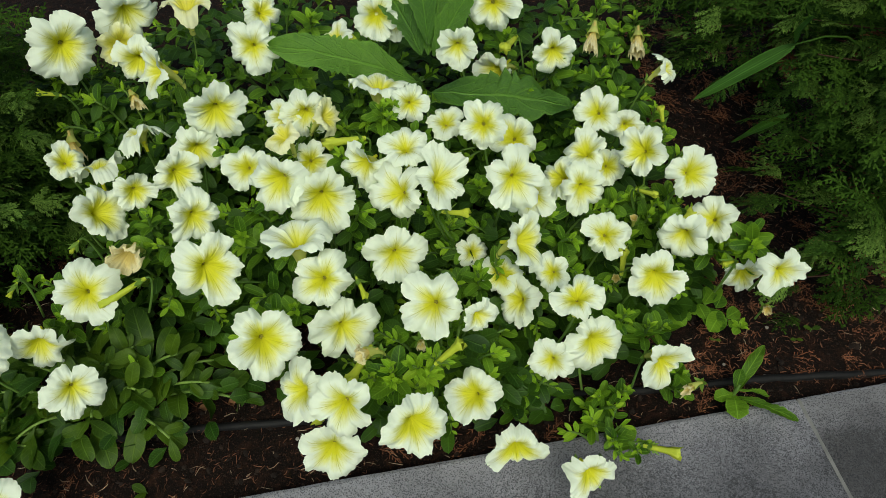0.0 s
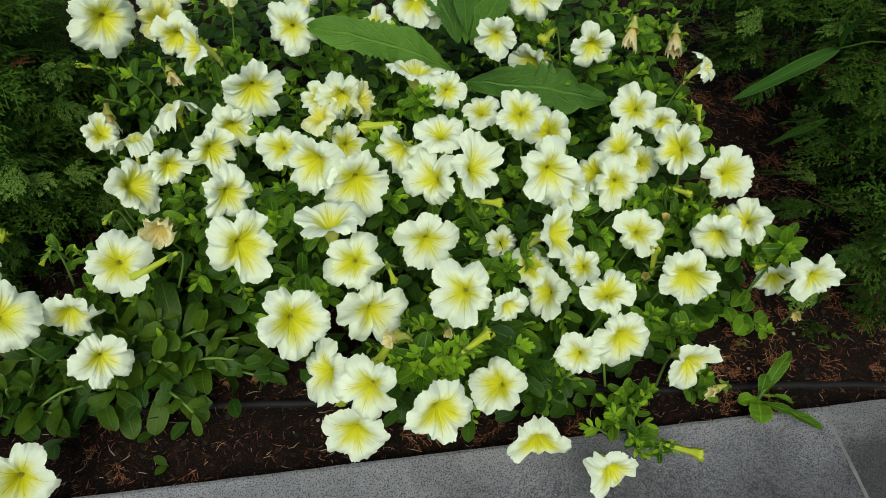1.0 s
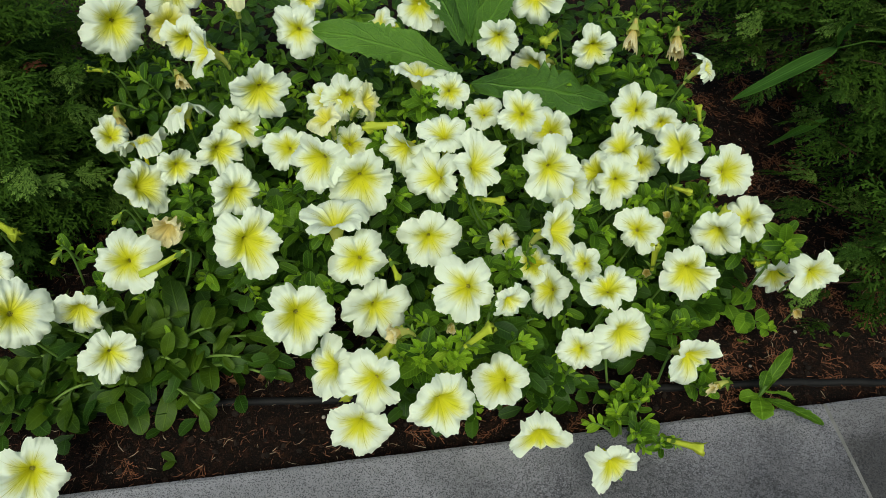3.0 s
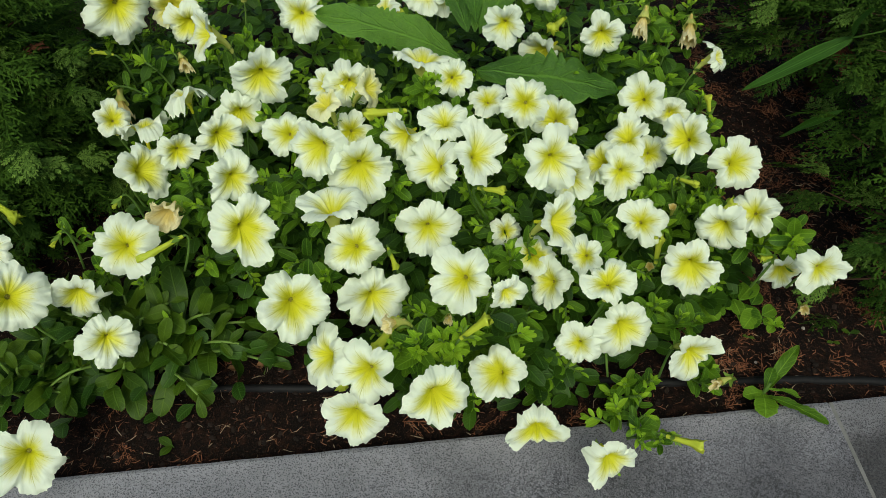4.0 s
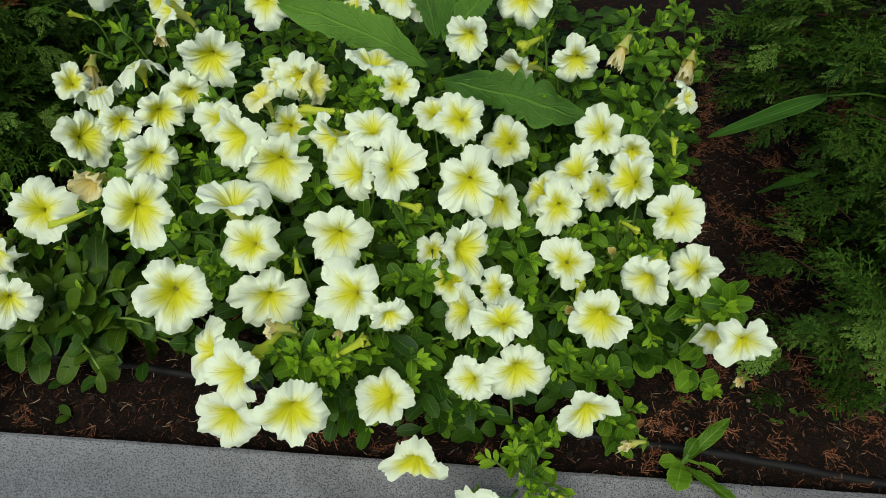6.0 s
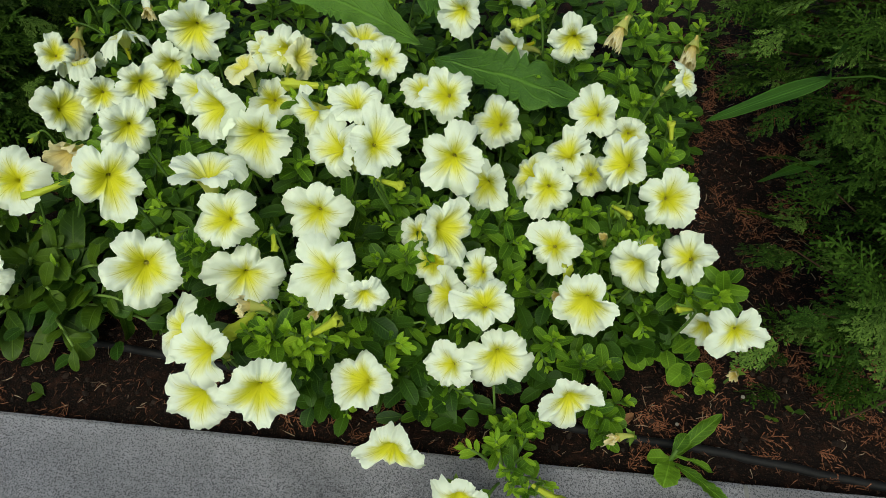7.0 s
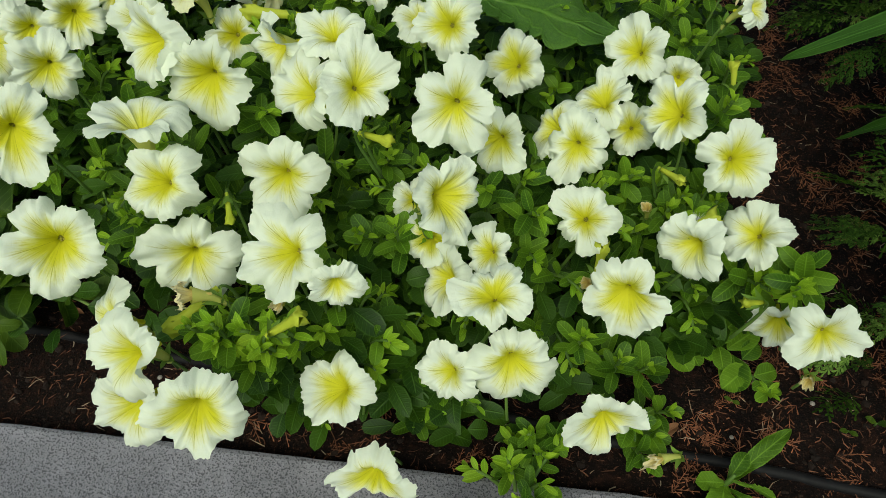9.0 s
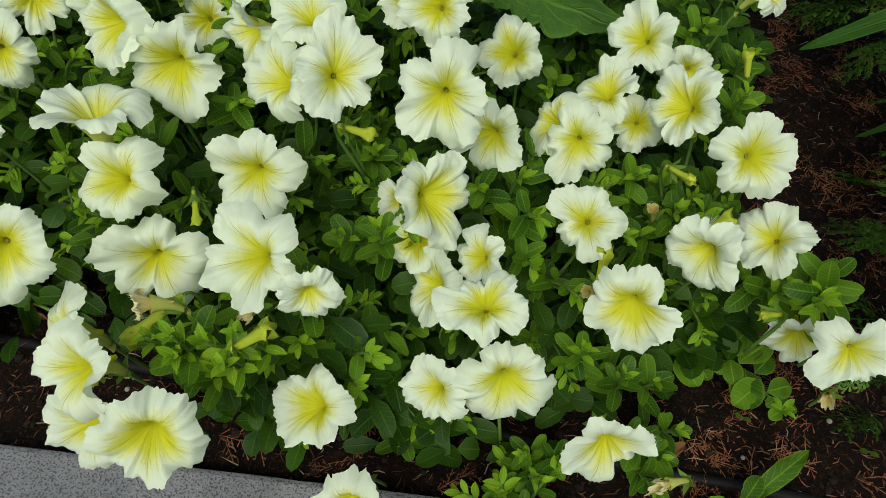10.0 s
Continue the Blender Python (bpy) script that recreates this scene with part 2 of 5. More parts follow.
SOIL, GRANITE, GRANITE_DIRTY, GRANITE_WORN = soil_material(), granite_material("grey_granite", 0.10), granite_material("dirty_granite", 0.05, 0.62), granite_material("worn_granite_edge", 0.75)


# ---- building blocks ----
def mesh_of(name, verts, faces, material, smooth=True, point=None):
    me = bpy.data.meshes.new(name)
    me.from_pydata([tuple(v) for v in verts], [], faces)
    if point:
        key, values = point
        at = me.attributes.new(key, "FLOAT_VECTOR", "POINT")
        at.data.foreach_set("vector", np.asarray(values, dtype=np.float32).ravel())
    me.materials.append(material)
    if smooth:
        me.polygons.foreach_set("use_smooth", np.ones(len(me.polygons), dtype=bool))
    me.update()
    return me


def part(name, data, parent=None, m=None, label=""):
    """Links mesh data as one object under a thing or a part; m is its pose in the world."""
    ob = new(name, data)
    if m is not None:
        ob.matrix_world = m
    if parent is not None:
        ob.parent = parent
        ob.matrix_parent_inverse = parent_world[parent].inverted() if parent in parent_world else Matrix()
    parent_world[ob] = m.copy() if m is not None else Matrix()
    return tagged(ob, label) if label else ob


parent_world = {}


def thing(name, x, y, z, label, category, group="", kind=""):
    ob = new(name)
    ob.empty_display_size = 0.02
    ob.matrix_world = Matrix.Translation((x, y, z))
    parent_world[ob] = ob.matrix_world.copy()
    return tagged(ob, label, category, group, kind)


def grid_faces(rows, cols, base=0):
    return [(base + i * cols + j, base + i * cols + j + 1, base + (i + 1) * cols + j + 1, base + (i + 1) * cols + j) for i in range(rows - 1) for j in range(cols - 1)]


def tube_data(name, path, radii, material, sides=6, closed=True):
    """A round tube along a list of points."""
    verts, n = [], len(path)
    for i, p in enumerate(path):
        d = (Vector(path[min(i + 1, n - 1)]) - Vector(path[max(i - 1, 0)])).normalized()
        a = d.orthogonal().normalized() if i == 0 else (a - d * a.dot(d)).normalized()
        b = d.cross(a)
        for k in range(sides):
            w = 2 * math.pi * k / sides
            verts.append(Vector(p) + radii[i] * (a * math.cos(w) + b * math.sin(w)))
    faces = [(i * sides + k, i * sides + (k + 1) % sides, (i + 1) * sides + (k + 1) % sides, (i + 1) * sides + k) for i in range(n - 1) for k in range(sides)]
    if closed:
        faces += [tuple(reversed(range(sides))), tuple(range((n - 1) * sides, n * sides))]
    return mesh_of(name, verts, faces, material)


def bezier(a, b, c, n):
    a, b, c = Vector(a), Vector(b), Vector(c)
    return [a * (1 - t) ** 2 + b * 2 * t * (1 - t) + c * t * t for t in (i / (n - 1) for i in range(n))]


def leaf_shape(rng, length, width, rows=7, cols=5, widest=0.5, droop=0.25, fold=0.25, twist=0.0, teeth=0.0, tooth_count=6, wave=0.03, tip=1.0, stalk=0.06, blunt=False):
    """A leaf from the origin along +x, upper side +z, with its (u, v) for the veins."""
    verts, uv = [], []
    ph = rng.uniform(0, 6.28)
    for i in range(rows):
        u = i / (rows - 1)
        if blunt:
            u = 0.5 - 0.5 * math.cos(math.pi * u ** 0.9)
        k = u ** (math.log(0.5) / math.log(widest))
        if blunt:
            w = max(0.0, 1 - abs(2 * k - 1) ** 2.6) ** 0.52 * min(1.0, 0.28 + u * 2.4)
        else:
            w = max(0.0, math.sin(math.pi * k)) ** (0.72 * tip)
        w = width / 2 * (w + stalk * (1 - u))
        if rows > 40:
            w *= 1 + 0.16 * noise.noise((u * 6, 0.5, ph)) + 0.06 * noise.noise((u * 17, 0.5, ph))
        if teeth:
            at = tooth_count * (u + 0.045 * math.sin(11 * u + ph) + 0.02 * math.sin(29 * u + 2 * ph))
            saw = at % 1.0
            w *= 1 - teeth * (0.15 + 1.1 * abs(math.sin(12.9 * int(at) + 7 * ph)) ** 2) * (abs(saw - 0.28) / (0.28 if saw < 0.28 else 0.72)) ** 0.8 * (0.5 + 0.5 * math.sin(math.pi * u))
        for j in range(cols):
            v = 2 * j / (cols - 1) - 1
            y = v * w
            x = length * u + (0.10 * teeth * length * abs(v) if teeth else 0)
            z = abs(y) * fold - droop * length * u * u + 0.12 * length * u
            z += wave * length * math.sin(9 * u + ph + 2.2 * v) * abs(v)
            z += twist * y * u
            if rows > 40:
                z += length * (0.022 * noise.noise((u * 7, v * 1.6, ph)) + 0.010 * noise.noise((u * 22, v * 4, ph)))
            verts.append((x, y, z))
            uv.append((u, v, 0))
    return verts, grid_faces(rows, cols), uv


def leaf_data(name, rng, material, **kw):
    v, f, uv = leaf_shape(rng, **kw)
    return mesh_of(name, v, f, material, point=("leaf", uv))


def frame_of(p, x_dir, up=Vector((0, 0, 1)), scale=1.0):
    """A pose at p whose x runs along x_dir and whose z leans to up."""
    x = Vector(x_dir).normalized()
    y = Vector(up).cross(x)
    y = y.normalized() if y.length > 1e-4 else x.orthogonal().normalized()
    z = x.cross(y)
    m = Matrix((x * scale, y * scale, z * scale)).transposed().to_4x4()
    m.translation = p
    return m


def joined(name, pieces, material, key=None, smooth=True):
    """Many (verts, faces, uv, pose) in one mesh."""
    V, Fc, U = [], [], []
    for v, f, uv, m in pieces:
        base = len(V)
        V += [m @ Vector(p) for p in v]
        Fc += [tuple(base + i for i in q) for q in f]
        if key:
            U += uv
    return mesh_of(name, V, Fc, material, smooth, (key, U) if key else None)


# ---- ground, kerb and pipe ----
KERB_ANGLE = 10.75                                 # degrees by which the kerb turns from the x axis
KERB_DIR = Vector((math.cos(radians(KERB_ANGLE)), math.sin(radians(KERB_ANGLE)), 0))
KERB_OUT = Vector((KERB_DIR.y, -KERB_DIR.x, 0))    # away from the bed
KERB_START = Vector((0.0, 0.457, 0.0))             # where the kerb's inner edge crosses x = 0
KERB_TOP = 0.014


def beyond_kerb(x, y):
    """Metres by which a place lies on the street's side of the kerb's inner edge."""
    return (Vector((x, y, 0)) - KERB_START).dot(KERB_OUT)


def soil_height(x, y):
    h = 0.010 * noise.noise((x * 5, y * 5, 0)) + 0.005 * noise.noise((x * 21, y * 21, 3)) + 0.003 * noise.noise((x * 60, y * 60, 5))
    return h - 0.006


def build_ground():
    far = [-400, -60, -12, -4, -2, -1.4]
    xs = far + list(np.linspace(-1.1, 1.2, 150)) + [1.5, 2, 4, 12, 60, 400]
    ys = [-400, -60, -12, -4, -1.5, -0.6, 0.0, 0.2] + list(np.linspace(0.3, 1.6, 100)) + [1.8, 2.2, 4, 12, 60, 400]
    verts = []
    for y in ys:
        for x in xs:
            d = beyond_kerb(x, y)
            z = soil_height(x, y) if max(abs(x), abs(y)) < 3 else -0.006
            verts.append((x, y, z - min(max(d - 0.02, 0) * 3, 0.08)))
    tagged(new("ground", mesh_of("ground", verts, grid_faces(len(ys), len(xs)), SOIL)), "dark brown garden soil under the flowers", "soil", kind="structure")


def kerb_stone(start, length, stone):
    """A granite slab with worn edges, its inner edge along the kerb's line."""
    depth, thick, b = 0.32, 0.10, 0.004
    prof = [(0, -thick), (0, -b * 1.6), (b * 0.4, -b * 0.5), (b * 1.5, 0), (depth - b, 0), (depth, -b), (depth, -thick)]
    n = max(8, int(length / 0.02))
    verts = []
    for i in range(n + 1):
        s = start + length * i / n
        e = 1.0 if 0 < i < n else 0.0
        for k, (o, z) in enumerate(prof):
            chip = 0.0012 * noise.noise((s * 40, k, 1)) + 0.0008 * noise.noise((s * 130, k, 2))
            p = KERB_START + KERB_DIR * s + KERB_OUT * (o + chip)
            verts.append((p.x, p.y, KERB_TOP + z + (chip * 0.5 if k > 1 else 0) - (0.0012 if not e and 2 <= k <= 4 else 0)))
    k = len(prof)
    faces = grid_faces(n + 1, k) + [tuple(range(k)), tuple(reversed(range(n * k, n * k + k)))]
    ob = new("kerb_stone", mesh_of("kerb_stone", verts, faces, stone, smooth=False))
    ob.data.materials.append(GRANITE_WORN)
    for f, p in zip(faces, ob.data.polygons):
        p.material_index = 1 if len(f) == 4 and min(q % k for q in f) in (1, 2) else 0
    return tagged(ob, "speckled grey granite kerb slab edging the flower bed", "kerb", "kerb stones along the bed", "structure")


def mortar_joint(s):
    """Pale crumbling mortar between two slabs, a little below their tops."""
    verts = []
    for i in range(17):
        o = 0.003 + 0.312 * i / 16
        for side, z in ((-0.0022, -0.09), (-0.0022, 0.0), (0.0022, 0.0), (0.0022, -0.09)):
            p = KERB_START + KERB_DIR * (s + side) + KERB_OUT * o
            verts.append((p.x, p.y, KERB_TOP - 0.0012 + z + (0.0008 * noise.noise((o * 60, s, 4)) if z == 0 else 0)))
    ob = new("kerb_joint", mesh_of("kerb_joint", verts, grid_faces(17, 4) + [(0, 1, 2, 3), (67, 66, 65, 64)], MORTAR, smooth=False))
    tagged(ob, "narrow mortar joint between granite kerb slabs", "joint", "kerb joints along the bed", "structure")


def build_kerb():
    joint = 0.478
    for k in range(-9, 9):
        kerb_stone(joint - 1.0 + k + 0.0021, 0.9958, GRANITE_DIRTY if k in (1, -3, 4) else GRANITE)
        mortar_joint(joint - 1.0 + k)
    # paving in front of the kerb
    verts = []
    n = 40
    for i in range(n):
        for o in (0.324, 1.2, 6.0):
            p = KERB_START + KERB_DIR * (-8 + 16 * i / (n - 1)) + KERB_OUT * o
            verts.append((p.x, p.y, KERB_TOP - 0.004))
    tagged(new("pavement", mesh_of("pavement", verts, grid_faces(n, 3), GRANITE)), "grey stone paving in front of the kerb", "pavement", kind="structure")


def build_hose():
    path = []
    for i in range(90):
        x = -1.1 + 2.3 * i / 89
        y = 0.5365 + 0.098 * x + 0.004 * math.sin(5 * x + 1) + 0.0015 * math.sin(17 * x)
        path.append((x, y, -0.0015 + soil_height(x, y) * 0.6))
    ob = new("irrigation_pipe", tube_data("irrigation_pipe", path, [0.0053] * len(path), HOSE, 14))
    tagged(ob, "thin black plastic drip irrigation pipe lying on the soil", "pipe")


build_ground()
build_kerb()
build_hose()


# ---- petunias ----
# each plant is a mound: centre, half-widths, height, number of shoots
PLANTS = []


def plant(x, y, rx, ry, h, shoots, broad=False, label="bushy petunia plant with cream-white yellow-throated flowers"):
    ob = thing("petunia_plant", x, y, 0, label, "petunia", "petunias in the bed")
    PLANTS.append((ob, x, y, rx, ry, h, shoots, broad))


plant(-0.10, 0.69, 0.19, 0.16, 0.245, 36)
plant(0.14, 0.69, 0.18, 0.14, 0.225, 34)
plant(0.295, 0.73, 0.095, 0.09, 0.180, 22)
plant(0.04, 0.545, 0.140, 0.060, 0.170, 24)
plant(-0.30, 0.69, 0.14, 0.09, 0.195, 22)
plant(-0.365, 0.535, 0.165, 0.085, 0.135, 22, True, "petunia plant with broad light green leaves and few cream flowers")
plant(-0.37, 0.90, 0.18, 0.14, 0.235, 30)
plant(-0.08, 0.93, 0.18, 0.13, 0.235, 32)
plant(0.18, 0.94, 0.17, 0.14, 0.215, 32)
plant(0.225, 0.485, 0.06, 0.055, 0.075, 8, False, "low petunia sprig spilling over the granite kerb")
plant(0.365, 0.625, 0.055, 0.045, 0.040, 6, True, "small petunia sprig with round leaves lying on dark soil")
plant(-0.25, 1.14, 0.28, 0.16, 0.235, 12)
plant(0.10, 1.17, 0.24, 0.14, 0.220, 12)
plant(-0.525, 0.985, 0.11, 0.10, 0.200, 14)
plant(0.285, 1.04, 0.09, 0.11, 0.140, 12)
plant(-0.495, 0.475, 0.085, 0.060, 0.085, 9, True, "low petunia plant with broad light green leaves beside the kerb")

BLOSSOMS = []                                      # centre, facing and radius of each, to keep leaves off the faces


def corolla(seed, radius, frill=1.0, bend=0.0, crumple=0.0, material=PETAL, lobes=None):
    """A petunia's trumpet: inner tube, funnel and a limb of five uneven, frilled lobes parted by folds, facing +z."""
    rng = random.Random(seed)
    M = 140 if crumple == 0 else 60
    turn = rng.uniform(0, 6.28)
    sbend = bend if bend else rng.choice((rng.uniform(-0.12, 0.08), rng.uniform(0.05, 0.25)))
    deep = rng.uniform(0.58, 0.74)
    size = [rng.uniform(0.90, 1.08) for _ in range(5)]
    size[0] += 0.06                                            # the lowest lobe is the longest
    mean = sum(size) / 5
    size = list(lobes) if lobes else [v / mean for v in size]
    notch = [rng.choice((rng.uniform(0.08, 0.18), rng.uniform(0.16, 0.36))) for _ in range(5)]
    drop = [rng.uniform(-0.45, 0.16) for _ in range(5)]
    for i in range(5):
        if rng.random() < 0.16:
            drop[i] = rng.choice((-0.80, -0.60, 0.38))
    if lobes:
        drop = [d * 0.6 for d in drop]
    curl = [rng.uniform(-0.30, 0.08) for _ in range(5)]
    ply = [rng.uniform(-0.22, 0.22) for _ in range(5)]
    point = [rng.uniform(0.0, 0.10) for _ in range(5)]

    def ripple(th, k, layer):
        return noise.noise((k * math.cos(th), k * math.sin(th), 7.3 * seed + 31.7 * layer))

    rings = [(-0.55, 0.0), (-0.30, 0.0)] + [(0, (i / 19) ** 0.90) for i in range(20)]
    verts, uv = [], []
    cols = []
    for j in range(M + 1):
        a = (j % M) / M
        th = 2 * math.pi * a
        lob = abs(math.cos(2.5 * th))
        i = int(a * 5) % 5
        fr = a * 5 - int(a * 5)
        w = min(1.0, max(0.0, (fr - 0.42) / 0.16))
        w = w * w * (3 - 2 * w)
        at = [p[i] * (1 - w) + p[(i + 1) % 5] * w for p in (size, drop, curl, point)]
        across = (fr if fr < 0.5 else fr - 1) * 2              # -1 to 1 over one lobe
        skew = (ply[i] if fr < 0.5 else ply[(i + 1) % 5]) * across * lob ** 0.5
        gap = max(0.0, 1 - abs(fr - 0.5) / 0.24)               # 1 in the fold between two lobes
        edge = at[0] * (1.03 - 0.05 * across * across - notch[i] * gap ** 1.5) + at[3] * math.exp(-(across / 0.22) ** 2)
        edge += frill * (0.085 * ripple(th, 2.6, 0) + 0.065 * ripple(th, 7.0, 1) + 0.055 * ripple(th, 24.0, 2))
        rise = frill * (0.34 * ripple(th, 1.6, 3) + 0.08 * ripple(th, 4.2, 4))
        hem = frill * (0.22 * ripple(th, 4.0, 5) + 0.09 * ripple(th, 13.0, 6))
        cols.append((j / M, th, lob, at, skew, edge, rise, hem, max(0.0, 1 - abs(fr - 0.5) / 0.13)))
    for depth, s in rings:
        for a, th, lob, at, skew, edge, rise, hem, gap in cols:
            r = 0.085 + (edge - 0.085) * s
            z = -deep * (1 - s) ** 2.4 + 0.03
            z += at[1] * s ** 2.4 * 0.75 + at[2] * s ** 6 + skew * s * s
            z += s ** 2.2 * rise + s ** 7 * hem
            z -= 0.10 * s * (1.25 - s) * gap ** 1.4            # the folds between the lobes
            z += 0.030 * math.sin(math.pi * s) * lob ** 6      # and the raised rib along each lobe
            if depth:
                r, z = 0.085 - 0.025 * (-depth) / 0.55, 0.03 - deep + depth
            x, y = r * math.cos(th), r * math.sin(th)
            q = x * math.cos(turn) + y * math.sin(turn) if not bend else x
            z -= sbend * q * q * 1.1
            if not depth:
                z += frill * s * (0.10 * noise.noise((x * 2.3, y * 2.3, 5.7 * seed)) + 0.06 * s * noise.noise((x * 5.5, y * 5.5, 3.1 * seed)))
            if crumple and not depth:
                z += crumple * s * (0.5 * noise.noise((x * 3, y * 3, seed)) + 0.35 * noise.noise((x * 8, y * 8, seed)))
                k = 1 - 0.72 * crumple * s
                x, y, z = x * k, y * k, z + crumple * 1.0 * s
            verts.append((x * radius, y * radius, z * radius))
            uv.append((s, a, 0))
    return mesh_of("blossom", verts, grid_faces(len(rings), M + 1), material, point=("petal", uv))


def outside_tube(radius, length, sag):
    """The pale green tube behind the limb, along -z, bent along sag towards its end."""
    rows, sides = 10, 12
    verts = []
    for i in range(rows):
        u = i / (rows - 1)
        c = Vector((0, 0, -0.30 * radius - (length - 0.30 * radius) * u)) + sag * (length * 0.45 * u * u)
        r = radius * (0.080 + 0.25 * (1 - u) ** 2.6) + 0.0010
        for k in range(sides):
            w = 2 * math.pi * k / sides
            rr = r * (1 + 0.06 * math.cos(5 * w))
            verts.append((c.x + rr * math.cos(w), c.y + rr * math.sin(w), c.z))
    faces = [(i * sides + k, (i + 1) * sides + k, (i + 1) * sides + (k + 1) % sides, i * sides + (k + 1) % sides) for i in range(rows - 1) for k in range(sides)]
    return mesh_of("tube", verts, faces, TUBE)


def calyx_data(rng, spread=0.5, size=0.016):
    """Five narrow sepals round the origin, along +z."""
    pieces = []
    for k in range(5):
        v, f, uv = leaf_shape(rng, size * rng.uniform(0.85, 1.2), 0.0042, rows=5, cols=3, droop=0.3, fold=0.3, stalk=0.4)
        m = Matrix.Rotation(2 * math.pi * k / 5 + rng.uniform(-0.2, 0.2), 4, "Z") @ Matrix.Rotation(-math.pi / 2 + spread * rng.uniform(0.6, 1.3), 4, "Y")
        pieces.append((v, f, uv, m))
    return joined("calyx", pieces, CALYX)


CALYXES = [calyx_data(random.Random(60 + i), 0.55) for i in range(4)]


def nearest_plant(x, y):
    return min(PLANTS, key=lambda q: ((x - q[1]) / q[3]) ** 2 + ((y - q[2]) / q[4]) ** 2)


def facing(az, el):
    a, e = radians(az), radians(el)
    return Vector((math.sin(a) * math.cos(e), -math.cos(a) * math.cos(e), math.sin(e)))


def turned(p, n, spin=0.0):
    """A pose at p whose z looks along n."""
    m = Vector(n).to_track_quat("Z", "Y").to_matrix().to_4x4() @ Matrix.Rotation(radians(spin), 4, "Z")
    m.translation = p
    return m


STALKS = []                                       # stalks are drawn once all flowers stand, so that none runs through another


def stalk(parent, base, n, home, reach=0.07, thick=0.0013, name="flower_stalk"):
    STALKS.append((parent, base, Vector(n), home, reach, thick, name))


def grow_stalks():
    """Bent stalks from the backs of the flowers down into their plants."""
    for parent, base, n, (hx, hy, hz), reach, thick, name in STALKS:
        home = Vector((hx - base.x, hy - base.y, 0))
        near = min(home.length, reach * 0.6)
        home = home.normalized() if home.length > 1e-4 else Vector((0, 1, 0))
        best = None
        for turn in (0, 35, -35, 70, -70, 110, -110, 150, 180):
            away = (Matrix.Rotation(radians(turn), 3, "Z") @ home) * max(near, 0.02 if turn else 0)
            end = Vector((base.x, base.y, max(0.004, base.z - reach * 1.1))) + away * 0.45
            path = bezier(base, base - n * reach * 0.28, end, 9)
            hits = 0
            for at, m, r in BLOSSOMS:
                if (at - base).length < 0.12:
                    hits += sum(1 for k in path[1:] if -0.012 < (k - at).dot(m) < 0.05 and ((k - at) - m * (k - at).dot(m)).length < r and (base + n * 0.03 - at).length > 0.012)
            if best is None or hits < best[0]:
                best = (hits, path)
            if hits == 0:
                break
        path = best[1]
        part(name, tube_data(name, path, [thick] * 5 + [thick * 1.15] * 4, STEM, 6), parent, Matrix())


SEED = [100]


def blossom(x, y, z, dia, az, el, frill=1.0, bend=0.0, crumple=0.0, petal=PETAL, spin=None, tube=0.8, name="blossom", label="", reach=0.07, lobes=None):
    SEED[0] += 1
    rng = random.Random(SEED[0])
    n, r = facing(az, el), dia / 2
    home = nearest_plant(x, y)
    at = Vector((x, y, z)) + n * (0.36 * r)
    m = turned(at, n, rng.uniform(-108, -72) if spin is None else spin)   # one lobe hangs straight down
    ob = part(name, corolla(SEED[0], r * (0.88 if lobes else 0.92), frill, bend, crumple, petal, lobes), home[0], m, label)
    length = (0.55 + tube * 0.5) * 0.034 * (dia / 0.07) ** 0.5 + 0.55 * r
    down = Vector((0, 0, -1)) - n * -n.z               # the way the tube sags under its own weight
    part("tube", outside_tube(r, length, m.to_3x3().inverted() @ down), ob, m)
    back = at - n * length + down * (length * 0.45)
    along = (n - down * 0.9).normalized()
    part("calyx", CALYXES[SEED[0] % 4], ob, turned(back, along, rng.uniform(0, 72)))
    if crumple == 0:
        part("pistil", PISTIL, ob, m @ Matrix.Diagonal((r / 0.035, r / 0.035, r / 0.035, 1)))
    stalk(ob, back, along, (home[1], home[2], home[5]), reach)
    BLOSSOMS.append((at, n, r))
    return ob


def pistil_data():
    """A stigma and five anthers deep in the throat."""
    pieces = []
    for k in range(6):
        v = [(0.0009 * math.sin(t) * math.cos(w), 0.0011 * math.sin(t) * math.sin(w), 0.0009 * math.cos(t)) for t in (0.05, 1.05, 2.1, 3.09) for w in (0, 1.26, 2.51, 3.77, 5.03)]
        f = [(i * 5 + j, i * 5 + (j + 1) % 5, (i + 1) * 5 + (j + 1) % 5, (i + 1) * 5 + j) for i in range(3) for j in range(5)]
        a = 2 * math.pi * k / 5
        o = (0.0, 0.0, -0.0235) if k == 5 else (0.0016 * math.cos(a), 0.0016 * math.sin(a), -0.0245)
        pieces.append((v, f, None, Matrix.Translation(o)))
    return joined("pistil", pieces, ANTHER)


PISTIL = pistil_data()


